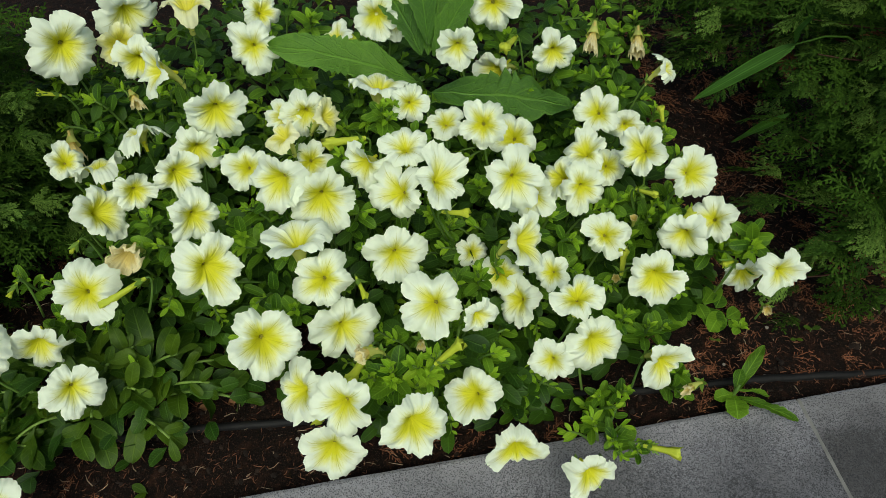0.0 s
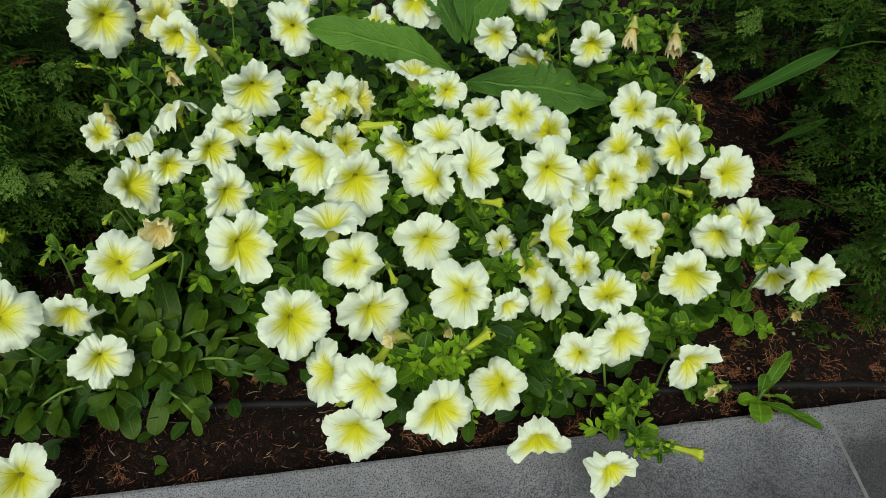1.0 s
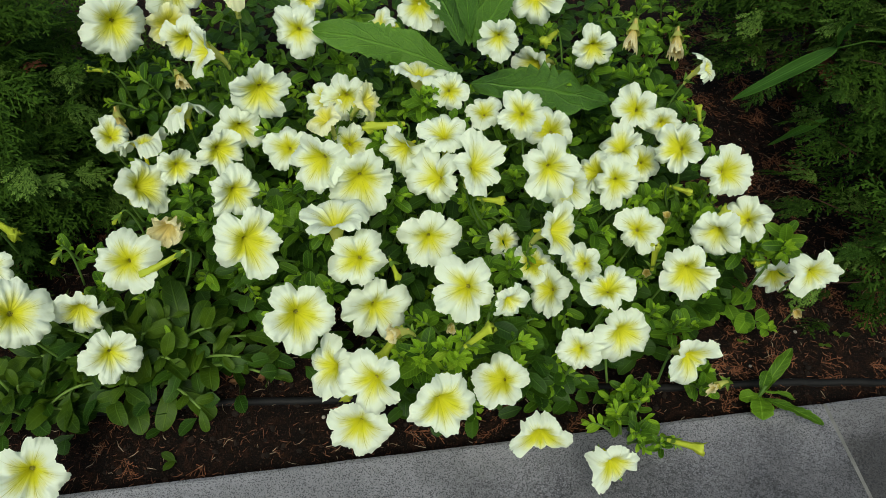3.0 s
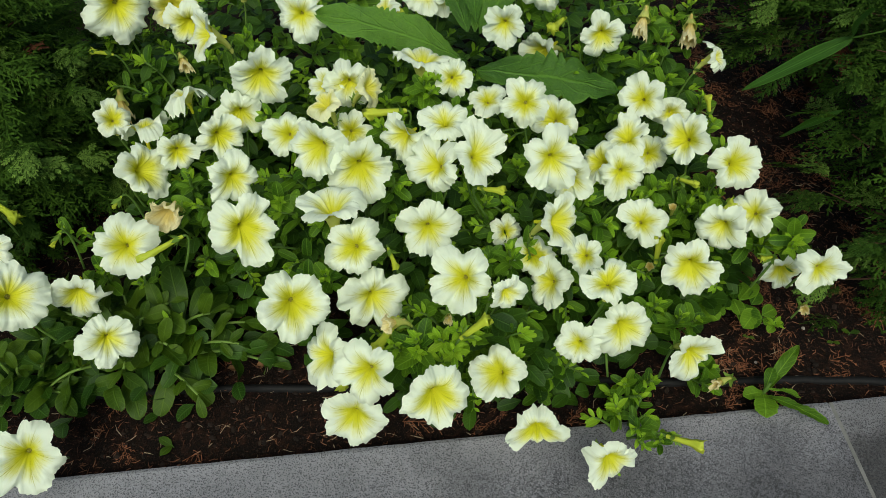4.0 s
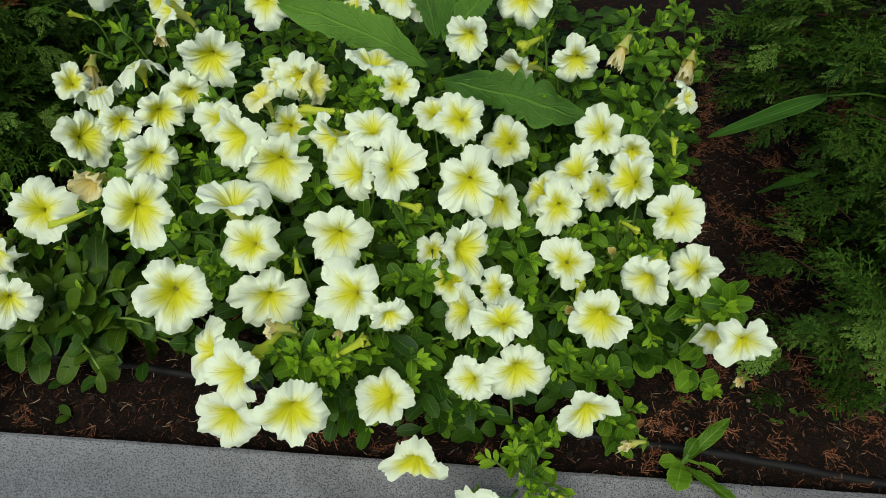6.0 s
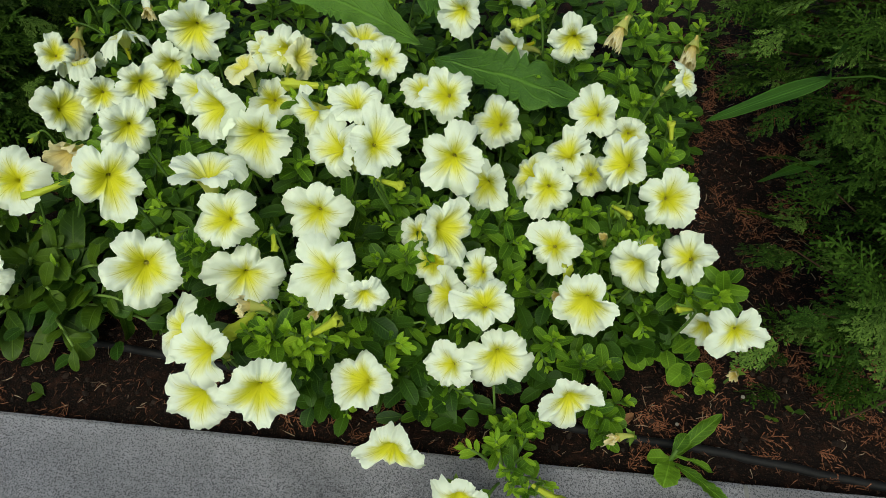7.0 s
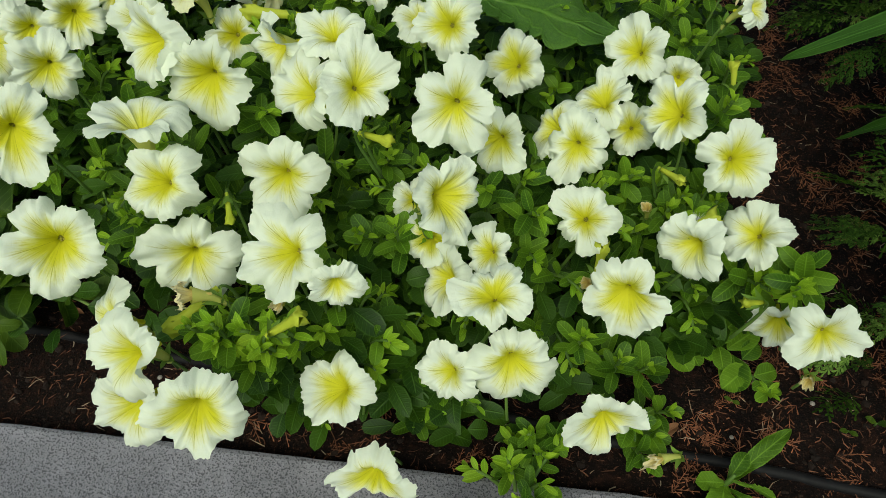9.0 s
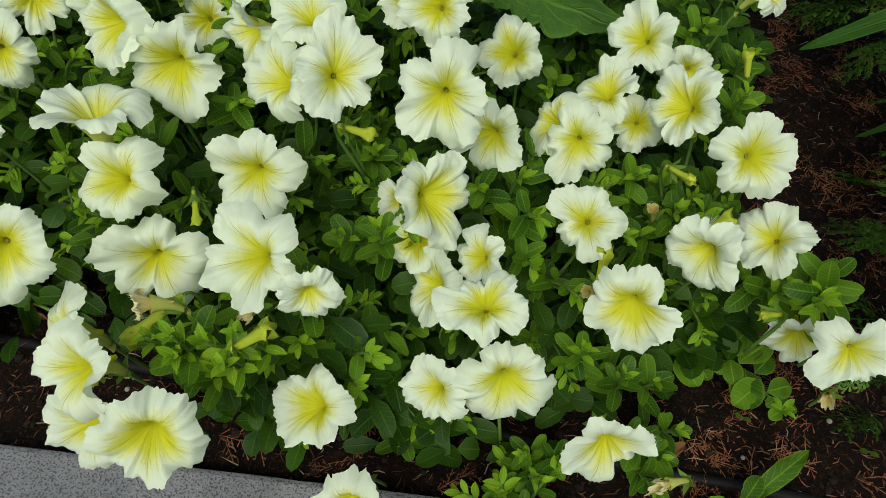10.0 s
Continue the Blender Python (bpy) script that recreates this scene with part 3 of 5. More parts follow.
def bud(x, y, z, length, az, el, fat=1.5):
    """A furled bud: a ribbed spindle with a twisted, frilled tip, growing along its facing."""
    SEED[0] += 1
    rng = random.Random(SEED[0])
    n = facing(az, el)
    rows, sides = 12, 15
    verts = []
    for i in range(rows):
        u = i / (rows - 1)
        flare = max(0.0, (u - 0.70) / 0.30)
        r = min(length, 0.045) * fat * (0.036 + 0.036 * u ** 0.8 + 0.040 * flare - 0.030 * (i == rows - 1))
        for k in range(sides):
            w = 2 * math.pi * k / sides + 1.6 * u * u
            rr = r * (1 + 0.13 * math.cos(5 * w) + 0.40 * flare * math.cos(5 * w + 1) + 0.35 * flare * rng.uniform(-1, 1))
            verts.append((rr * math.cos(w), rr * math.sin(w), length * (u + 0.10 * flare * rng.uniform(-1, 1))))
    faces = [(i * sides + k, i * sides + (k + 1) % sides, (i + 1) * sides + (k + 1) % sides, (i + 1) * sides + k) for i in range(rows - 1) for k in range(sides)]
    faces.append(tuple(range((rows - 1) * sides, rows * sides)))
    home = nearest_plant(x, y)
    p = Vector((x, y, z)) - n * length
    m = turned(p, n, rng.uniform(0, 360))
    ob = part("bud", mesh_of("bud", verts, faces, BUD), home[0], m, "furled yellow-green bud")
    part("calyx", CALYXES[SEED[0] % 4], ob, turned(p, n, rng.uniform(0, 72)))
    stalk(ob, p, n, (home[1], home[2], home[5]), 0.05)
    BLOSSOMS.append((Vector((x, y, z)), n, length * 0.3))


def withered(x, y, z, dia, az, el, crumple=0.68):
    blossom(x, y, z, dia, az, el, 1.6, 0, crumple, DRY_PETAL, name="withered_blossom", label="shrivelled tan flower", reach=0.020)


# the open flowers: place, width, the way they face (turn from the street's side, rise), all in metres and degrees
blossom(-0.446, 0.900, 0.282, 0.096, 37, 17)
blossom(-0.388, 0.980, 0.280, 0.090, 31, -11)
blossom(-0.397, 0.947, 0.250, 0.065, 29, 13, petal=PETAL_YELLOW)
blossom(-0.362, 0.912, 0.250, 0.066, 8, 6)
blossom(-0.307, 0.847, 0.280, 0.064, -50, 32)
blossom(-0.195, 0.875, 0.295, 0.068, 7, 25)
blossom(-0.229, 0.786, 0.271, 0.079, 17, 10, spin=-68, lobes=(1.11, 0.99, 0.98, 0.99, 1.05))
blossom(-0.129, 0.806, 0.247, 0.063, 4, 19)
blossom(-0.102, 0.781, 0.259, 0.047, 80, 28, petal=PETAL_YELLOW)
blossom(-0.038, 0.816, 0.270, 0.078, 174, 70)
blossom(0.001, 0.784, 0.278, 0.048, 11, 32)
blossom(-0.330, 0.782, 0.235, 0.062, -147, 63, tube=-0.4, frill=1.5, bend=0.45, spin=20)
blossom(-0.257, 0.762, 0.230, 0.065, 17, 11)
blossom(-0.270, 0.717, 0.234, 0.060, 41, 18)
blossom(-0.368, 0.687, 0.197, 0.073, 74, 27, spin=-94, lobes=(1.17, 1.06, 0.89, 1.10, 0.91))
blossom(-0.326, 0.712, 0.209, 0.052, 33, 20)
blossom(-0.223, 0.627, 0.258, 0.063, 37, 18, spin=-85, lobes=(1.06, 0.91, 1.01, 1.04, 1.10))
blossom(-0.186, 0.542, 0.277, 0.074, 40, 22, spin=-94, lobes=(1.13, 0.88, 1.10, 0.99, 1.01))
blossom(-0.340, 0.566, 0.204, 0.075, 15, 46, spin=-123, lobes=(0.98, 1.14, 1.10, 1.04, 0.86))
blossom(-0.395, 0.530, 0.162, 0.069, 20, 7)
blossom(-0.347, 0.480, 0.152, 0.067, 38, 30, spin=-115, lobes=(0.99, 1.10, 1.00, 0.97, 1.05))
blossom(-0.179, 0.701, 0.255, 0.054, 6, 45, spin=-124, lobes=(1.12, 0.85, 1.07, 0.95, 1.12))
blossom(-0.130, 0.654, 0.284, 0.068, -17, 23)
blossom(-0.089, 0.652, 0.261, 0.080, 13, 22, spin=-75, lobes=(1.12, 0.96, 0.99, 0.99, 1.06))
blossom(-0.005, 0.656, 0.260, 0.068, -28, 40, spin=-76, lobes=(0.90, 0.90, 1.03, 1.16, 1.13))
blossom(0.036, 0.655, 0.280, 0.067, 45, 48, spin=-69, lobes=(0.85, 0.93, 1.24, 0.94, 1.17))
blossom(-0.000, 0.699, 0.284, 0.057, -8, 73)
blossom(-0.044, 0.693, 0.270, 0.058, -29, 17)
blossom(0.085, 0.730, 0.292, 0.056, -5, 40, bend=0.35, frill=1.5)
blossom(0.127, 0.804, 0.204, 0.063, -11, 47)
blossom(0.114, 0.652, 0.287, 0.071, 8, 31, spin=-64, lobes=(1.16, 0.89, 1.11, 0.91, 1.05))
blossom(0.140, 0.689, 0.223, 0.059, -10, 25)
blossom(0.181, 0.739, 0.199, 0.063, -53, 46)
blossom(0.201, 0.714, 0.211, 0.061, -0, 33, spin=-104, lobes=(1.19, 1.02, 0.99, 1.06, 0.85))
blossom(0.213, 0.772, 0.209, 0.060, -51, 70)
blossom(0.231, 0.823, 0.228, 0.061, -23, 40, spin=-95, lobes=(0.86, 1.07, 1.04, 1.15, 1.00))
blossom(0.272, 0.741, 0.240, 0.064, -40, 39, spin=-59, lobes=(1.03, 1.04, 1.04, 1.05, 0.97))
blossom(0.320, 0.709, 0.236, 0.063, 17, 46, spin=-61, lobes=(1.12, 1.00, 1.01, 1.02, 0.98))
blossom(0.355, 0.685, 0.184, 0.060, -39, 48, spin=-100, lobes=(1.00, 1.05, 1.02, 0.97, 1.08))
blossom(0.303, 0.632, 0.218, 0.060, -30, 12)
blossom(0.222, 0.647, 0.200, 0.057, -5, 52, spin=-58, lobes=(1.13, 1.05, 0.97, 1.11, 0.86))
blossom(0.263, 0.578, 0.217, 0.065, -4, 22, spin=-67, lobes=(1.17, 0.98, 0.94, 1.00, 1.03))
blossom(0.387, 0.636, 0.146, 0.054, 0, 12, reach=0.03)
blossom(0.400, 0.591, 0.206, 0.054, 7, 34, spin=-68, lobes=(0.65, 1.00, 1.08, 1.11, 1.27), reach=0.03)
blossom(-0.011, 0.605, 0.220, 0.071, 10, 30, spin=-63, lobes=(1.02, 1.09, 0.96, 1.14, 0.92))
blossom(-0.104, 0.576, 0.269, 0.076, -166, 80, spin=-84, frill=0.7)
blossom(-0.079, 0.552, 0.244, 0.064, 2, 45, spin=-79, lobes=(0.94, 0.94, 1.11, 0.96, 1.17))
blossom(-0.131, 0.487, 0.234, 0.075, 32, 39, spin=-107, lobes=(1.13, 1.04, 0.93, 1.02, 1.01))
blossom(-0.065, 0.537, 0.183, 0.079, 26, 30, spin=-67, lobes=(1.11, 1.09, 0.86, 1.11, 0.95))
blossom(0.033, 0.527, 0.236, 0.070, -11, 45, spin=-74, lobes=(1.11, 0.89, 0.95, 1.11, 1.06))
blossom(0.075, 0.508, 0.244, 0.042, 25, 15)
blossom(0.126, 0.596, 0.147, 0.062, -42, 40, spin=-103, lobes=(1.04, 1.10, 1.01, 1.07, 0.90))
blossom(0.159, 0.597, 0.196, 0.044, -24, 44, spin=-84, lobes=(1.00, 1.06, 1.01, 1.12, 0.94))
blossom(0.176, 0.539, 0.228, 0.053, -25, 76, spin=-124, lobes=(1.21, 0.96, 1.13, 1.04, 0.78))
blossom(0.155, 0.509, 0.160, 0.051, -20, 38, spin=-89, lobes=(0.89, 1.04, 1.08, 1.13, 0.98))
blossom(0.196, 0.523, 0.179, 0.068, 18, 34, spin=-106, lobes=(1.21, 1.12, 0.92, 0.88, 0.99))
blossom(0.269, 0.508, 0.159, 0.063, 16, 22, spin=-106, lobes=(1.26, 0.66, 1.04, 1.06, 1.11), reach=0.045)
blossom(0.075, 0.486, 0.128, 0.064, -32, 49, spin=-100, lobes=(1.10, 0.98, 0.99, 1.05, 1.01))
blossom(0.015, 0.411, 0.213, 0.067, 24, 28, spin=-100, lobes=(0.92, 1.08, 0.96, 0.92, 1.12))
blossom(-0.052, 0.438, 0.199, 0.070, -10, 40, spin=-95, lobes=(1.12, 0.95, 0.98, 1.02, 1.01))
blossom(-0.102, 0.472, 0.163, 0.070, -40, 44)
blossom(-0.072, 0.429, 0.122, 0.071, -2, 32, spin=-67, lobes=(1.02, 1.07, 1.04, 1.02, 0.97))
blossom(0.117, 0.440, 0.100, 0.066, 4, 24, spin=-90, lobes=(0.62, 1.12, 0.86, 0.82, 1.14))
blossom(0.191, 0.413, 0.099, 0.063, 20, 26, spin=-70, lobes=(1.02, 0.92, 0.86, 0.92, 1.08))
blossom(0.184, 0.936, 0.241, 0.065, 2, 10, spin=-114, lobes=(1.09, 1.01, 0.99, 1.07, 0.96))
blossom(0.057, 0.889, 0.283, 0.059, -1, 14, spin=-82, lobes=(1.09, 0.94, 1.02, 1.02, 1.05))
blossom(0.114, 0.964, 0.191, 0.065, -43, -4)
blossom(0.314, 0.868, 0.260, 0.042, 75, 30)
blossom(0.120, 0.596, 0.249, 0.066, 62, 30)
blossom(-0.100, 0.923, 0.270, 0.055, -66, 71)
blossom(-0.033, 0.979, 0.280, 0.076, 5, 21)
blossom(-0.416, 0.370, 0.088, 0.083, 34, 42)
blossom(-0.439, 0.493, 0.201, 0.082, 60, 42)
blossom(-0.492, 0.554, 0.200, 0.052, 48, 42)
blossom(-0.313, 0.997, 0.270, 0.071, 156, 83, petal=PETAL_YELLOW)
blossom(-0.204, 0.972, 0.280, 0.055, 41, 38)
blossom(0.073, 0.665, 0.150, 0.043, 16, 49)
blossom(-0.433, 0.771, 0.200, 0.048, 48, 53)
blossom(0.104, 0.988, 0.280, 0.076, -3, 26)
blossom(-0.136, 0.724, 0.280, 0.045, -67, 64, petal=PETAL_YELLOW)
blossom(-0.115, 0.733, 0.235, 0.054, 15, 42)
blossom(0.272, 0.833, 0.200, 0.048, 6, 29)
blossom(0.043, 0.781, 0.250, 0.046, 2, 64)
blossom(0.241, 0.768, 0.190, 0.049, 1, 44)
blossom(0.105, 0.615, 0.170, 0.049, 9, 47)
blossom(-0.383, 0.750, 0.205, 0.066, -161, 60, tube=-0.4, frill=1.2)
blossom(-0.155, 0.808, 0.240, 0.049, -6, 40)
blossom(-0.050, 0.963, 0.280, 0.063, 5, 21)
withered(-0.034, 0.490, 0.205, 0.034, -52, 21, crumple=0.5)
withered(-0.308, 0.620, 0.205, 0.060, 3, 20, crumple=0.45)
withered(0.236, 0.617, 0.160, 0.020, -19, 51)
withered(0.018, 0.517, 0.180, 0.020, 3, 27)
withered(0.236, 0.950, 0.255, 0.052, -12, -25, crumple=0.85)
withered(0.336, 1.094, 0.150, 0.060, -9, -19, crumple=0.8)
withered(0.435, 0.632, 0.080, 0.024, -23, 27)
withered(-0.457, 0.835, 0.170, 0.058, 23, -21)
withered(-0.388, 0.909, 0.190, 0.038, 33, -14)
withered(0.270, 0.707, 0.160, 0.020, -28, 63)
withered(0.329, 0.534, 0.060, 0.025, -55, 0)

# furled buds: tip, length and the way they point
bud(-0.093, 0.724, 0.270, 0.047, -72, 6)
bud(-0.318, 0.552, 0.200, 0.050, -54, -10, 1.2)
bud(0.315, 0.650, 0.235, 0.038, 113, 32)
bud(0.240, 0.627, 0.200, 0.036, -173, 74)
bud(0.061, 0.483, 0.235, 0.038, 110, 41)
bud(0.286, 0.433, 0.100, 0.038, 64, 23)
bud(0.068, 0.635, 0.250, 0.030, 76, 10)
bud(-0.041, 0.561, 0.200, 0.025, 29, -23)
bud(0.290, 0.709, 0.200, 0.029, 46, 20)
bud(0.117, 0.913, 0.260, 0.047, -24, 12)
bud(-0.081, 0.923, 0.270, 0.040, -116, 30)
bud(0.314, 0.844, 0.220, 0.028, -142, 65)
bud(0.348, 0.612, 0.190, 0.024, -55, 24)
bud(-0.397, 0.648, 0.170, 0.018, -42, -33)
bud(-0.446, 0.585, 0.170, 0.018, -20, -16)
bud(-0.489, 0.607, 0.190, 0.048, 60, 0)
bud(-0.500, 0.882, 0.220, 0.030, -77, 19)
bud(-0.093, 0.459, 0.120, 0.037, -80, -54)
bud(-0.055, 0.474, 0.170, 0.047, -29, -12)


grow_stalks()


# ---- petunia leaves ----
def clear_of_flowers(p, slack=0.0):
    """Keeps leaves from standing in front of, or over, an open flower."""
    for at, n, r in BLOSSOMS:
        d = p - at
        k = d.dot(n)
        if -0.004 < k < 0.075 and (d - n * k).length < r * (0.95 + slack):
            return False
        if d.z > -0.002 and math.hypot(d.x, d.y) < r * 0.9:
            return False
    return True


LR = random.Random(5)
LEAVES = [leaf_data("leaf", LR, LEAF, length=0.0245 * LR.uniform(0.85, 1.2), width=0.0104 * LR.uniform(0.85, 1.2), rows=10, droop=LR.uniform(0.05, 0.4), fold=LR.uniform(0.05, 0.35), twist=LR.uniform(-0.3, 0.3), wave=0.02, widest=0.58, blunt=True) for _ in range(8)]
BROADS = [leaf_data("leaf", LR, LEAF_BROAD, length=0.050 * LR.uniform(0.75, 1.15), width=0.0185 * LR.uniform(0.85, 1.2), rows=11, droop=LR.uniform(0.2, 0.75), fold=LR.uniform(0.05, 0.4), twist=LR.uniform(-0.6, 0.6), wave=0.045, widest=0.68, blunt=True) for _ in range(6)]
ROUNDS = [leaf_data("leaf", LR, LEAF, length=0.034 * LR.uniform(0.85, 1.15), width=0.0225 * LR.uniform(0.9, 1.15), rows=11, droop=LR.uniform(0.1, 0.35), fold=LR.uniform(0.05, 0.2), twist=LR.uniform(-0.2, 0.2), wave=0.03, widest=0.52, blunt=True) for _ in range(4)]
YOUNGS = [leaf_data("leaf", LR, LEAF_YOUNG, length=0.021 * LR.uniform(0.8, 1.2), width=0.0066 * LR.uniform(0.85, 1.2), rows=8, cols=3, droop=LR.uniform(0.0, 0.5), fold=LR.uniform(0.2, 0.5), wave=0.02, widest=0.60, tip=0.8) for _ in range(6)]
UP = Vector((0, 0, 1))


def grow(q, index):
    ob, cx, cy, rx, ry, h, shoots, broad = q
    rng = random.Random(700 + index)
    inner, count = [], 0
    for i in range(shoots):
        rho = math.sqrt((i + rng.uniform(0.1, 0.9)) / shoots)
        phi = i * 2.39996 + rng.uniform(-0.3, 0.3)
        tx, ty = cx + rx * rho * math.cos(phi), cy + ry * rho * math.sin(phi)
        tz = max(0.018, h * (1 - 0.72 * rho ** 2.2) * rng.uniform(0.78, 1.08))
        tip = Vector((tx, ty, tz))
        if beyond_kerb(tx, ty) > -0.01 and index != 9:
            continue
        for _ in range(6):
            if clear_of_flowers(tip):
                break
            tip.z -= 0.02
        tip.z = max(tip.z, 0.015)
        base = Vector((cx + (tx - cx) * 0.15, cy + (ty - cy) * 0.15, 0.0))
        path = bezier(base, Vector((cx + (tx - cx) * 0.55, cy + (ty - cy) * 0.55, max(tip.z, h * 0.6) * 1.0)), tip, 12)
        part("stem", tube_data("stem", path, [(0.0024 if broad else 0.0021) - 0.0009 * k / 11 for k in range(12)], STEM_PALE if broad else STEM, 6), ob, Matrix())
        total = sum((path[k + 1] - path[k]).length for k in range(11))
        spacing = 0.014 if broad else 0.0100
        steps = max(3, int(min(total * 0.8, 0.13) / spacing))
        roll = rng.uniform(0, 6.28)
        for s in range(steps):
            t = 1 - s * spacing / total
            if t < 0.1:
                break
            f = t * 11
            k = min(10, int(f))
            p = path[k].lerp(path[k + 1], f - k)
            along = (path[k + 1] - path[k]).normalized()
            roll += 2.4 + rng.uniform(-0.4, 0.4)
            side = along.orthogonal().normalized()
            side = (Matrix.Rotation(roll, 3, along) @ side)
            near_tip = max(0.0, 1 - s / 4)
            d = side * (1 - 0.45 * near_tip) + along * (0.35 + 0.5 * near_tip) + UP * 0.30
            end = p + d.normalized() * (0.034 if broad else 0.024)
            if end.z < 0.008 or not clear_of_flowers(end) or not clear_of_flowers(p.lerp(end, 0.6)):
                continue
            size = (rng.uniform(0.55, 1.25) * (0.62 if h < 0.05 else 1.0) if broad else rng.uniform(0.7, 1.2)) * (1 - 0.35 * near_tip)
            lean = UP + Vector((rng.uniform(-0.5, 0.5), rng.uniform(-0.6, 0.3), 0)) + along * 0.3
            m = frame_of(p, d, lean, size)
            if s < 3 and not broad:
                part("leaf", YOUNGS[rng.randrange(6)], ob, m)
                d2 = -side * 0.7 + along * 0.7 + UP * 0.3
                if clear_of_flowers(p + d2.normalized() * 0.015):
                    part("leaf", YOUNGS[rng.randrange(6)], ob, frame_of(p, d2, lean, size))
            else:
                part("leaf", (BROADS if broad else LEAVES)[rng.randrange(6)], ob, m)
            count += 1
    # the leaves inside the mound, with its shade put into their darker colour
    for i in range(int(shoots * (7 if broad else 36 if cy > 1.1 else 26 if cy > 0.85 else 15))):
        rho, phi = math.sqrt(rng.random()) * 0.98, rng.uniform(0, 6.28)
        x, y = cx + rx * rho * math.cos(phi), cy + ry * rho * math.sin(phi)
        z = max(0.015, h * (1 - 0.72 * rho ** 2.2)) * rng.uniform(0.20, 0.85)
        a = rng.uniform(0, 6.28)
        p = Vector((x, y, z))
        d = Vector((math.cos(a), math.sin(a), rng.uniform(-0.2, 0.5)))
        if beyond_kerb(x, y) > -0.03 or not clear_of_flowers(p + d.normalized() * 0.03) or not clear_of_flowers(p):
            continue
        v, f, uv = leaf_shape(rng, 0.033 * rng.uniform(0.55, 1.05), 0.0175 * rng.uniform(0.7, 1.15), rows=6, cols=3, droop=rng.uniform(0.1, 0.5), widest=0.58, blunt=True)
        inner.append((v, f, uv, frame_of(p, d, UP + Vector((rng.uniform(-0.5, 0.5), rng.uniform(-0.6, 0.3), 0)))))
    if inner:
        tagged(part("inner_leaves", joined("inner_leaves", inner, LEAF_SHADED, "leaf"), ob, Matrix()), kind="stuff")


def sprig(x, y, z, size=1.0, az=0, el=70, leaves=14, old=0.5):
    """A leafy shoot tip: a rosette of young leaves at the end of a short stem."""
    SEED[0] += 1
    rng = random.Random(SEED[0])
    ob, n, p = nearest_plant(x, y)[0], facing(az, el), Vector((x, y, z))
    base = p - n * 0.05 * size
    base.z = max(base.z, 0.004)
    path = bezier(base, p - n * 0.02 * size, p, 6)
    part("stem", tube_data("stem", path, [0.0017] * 6, STEM, 5), ob, Matrix())
    roll = rng.uniform(0, 6)
    for i in range(leaves):
        u = i / leaves                              # 0: the tip
        roll += 2.4
        side = Matrix.Rotation(roll, 3, n) @ n.orthogonal().normalized()
        at = p - n * (0.045 * size * u ** 1.2)
        d = side * (0.35 + 0.75 * u) + n * (0.95 - 0.85 * u) + UP * 0.15
        bank = YOUNGS if u < old else LEAVES
        k = size * (0.55 + 0.50 * u) * rng.uniform(0.85, 1.15) if u < old else size * rng.uniform(0.75, 1.05)
        part("leaf", bank[rng.randrange(6)], ob, frame_of(at, d, n + UP * 0.4, k))


def creep(q):
    """A sprig that lies on the soil: a bent stem with pairs of round leaves and a small upright tip."""
    ob, rng = q[0], random.Random(44)
    path = bezier((0.325, 0.660, 0.030), (0.375, 0.690, 0.030), (0.418, 0.640, 0.022), 14)
    part("stem", tube_data("stem", path, [0.0021 - 0.00006 * k for k in range(14)], STEM, 6), ob, Matrix())
    for k in range(14):
        along = (path[min(k + 1, 13)] - path[max(k - 1, 0)]).normalized()
        across = Vector((-along.y, along.x, 0))
        for side in (1, -1):
            d = across * side + along * rng.uniform(0.0, 0.7) + UP * rng.uniform(0.05, 0.30)
            lean = UP + Vector((rng.uniform(-0.25, 0.25), rng.uniform(-0.45, 0.05), 0))
            if k % 2 == (side > 0) or k > 11:
                part("leaf", ROUNDS[rng.randrange(4)], ob, frame_of(path[k] + UP * rng.uniform(0, 0.010), d, lean, rng.uniform(0.65, 1.1) * (0.55 if k > 11 else 1.0)))
    for k in range(6):
        a = k * 2.4
        part("leaf", YOUNGS[k], ob, frame_of(path[13] + UP * 0.004, (math.cos(a), math.sin(a), 0.8), UP, 0.7))


for number, q in enumerate(PLANTS):
    if number == 10:
        creep(q)
    else:
        grow(q, number)


def fill_sprigs(count):
    """Fresh shoot tips that stand up between the flowers, over the tops of the plants."""
    rng, placed = random.Random(77), 0
    for _ in range(count * 20):
        x, y = rng.uniform(-0.36, 0.33), rng.uniform(0.53, 1.02)
        z = max(q[5] * (1 - 0.72 * min(1.0, math.hypot((x - q[1]) / q[3], (y - q[2]) / q[4])) ** 2.2) for q in PLANTS) * rng.uniform(0.90, 1.08)
        p = Vector((x, y, z))
        if z > 0.08 and clear_of_flowers(p, 0.25) and clear_of_flowers(p - UP * 0.01, 0.25):
            sprig(x, y, z, rng.uniform(0.85, 1.2), rng.uniform(-60, 60), rng.uniform(45, 80), 10, 0.6)
            placed += 1
            if placed == count:
                break


fill_sprigs(34)

# shoot tips that stand out
sprig(-0.010, 0.473, 0.205, 1.3, -30, 79, 16)
sprig(-0.034, 0.473, 0.190, 1.0, -44, 68, 14)
sprig(0.016, 0.469, 0.180, 1.0, 57, 75, 14)
sprig(0.383, 0.628, 0.190, 1.1, -20, 15, 16)
sprig(0.388, 0.642, 0.185, 1.3, 0, 50, 18, 0.6)
sprig(0.372, 0.645, 0.170, 1.2, 30, 40, 16, 0.6)
sprig(0.300, 0.550, 0.070, 1.1, 20, 60, 10, 0.2)
sprig(0.322, 0.556, 0.052, 1.1, 50, 50, 10, 0.2)
sprig(0.332, 0.585, 0.045, 1.1, 60, 60, 10, 0.2)
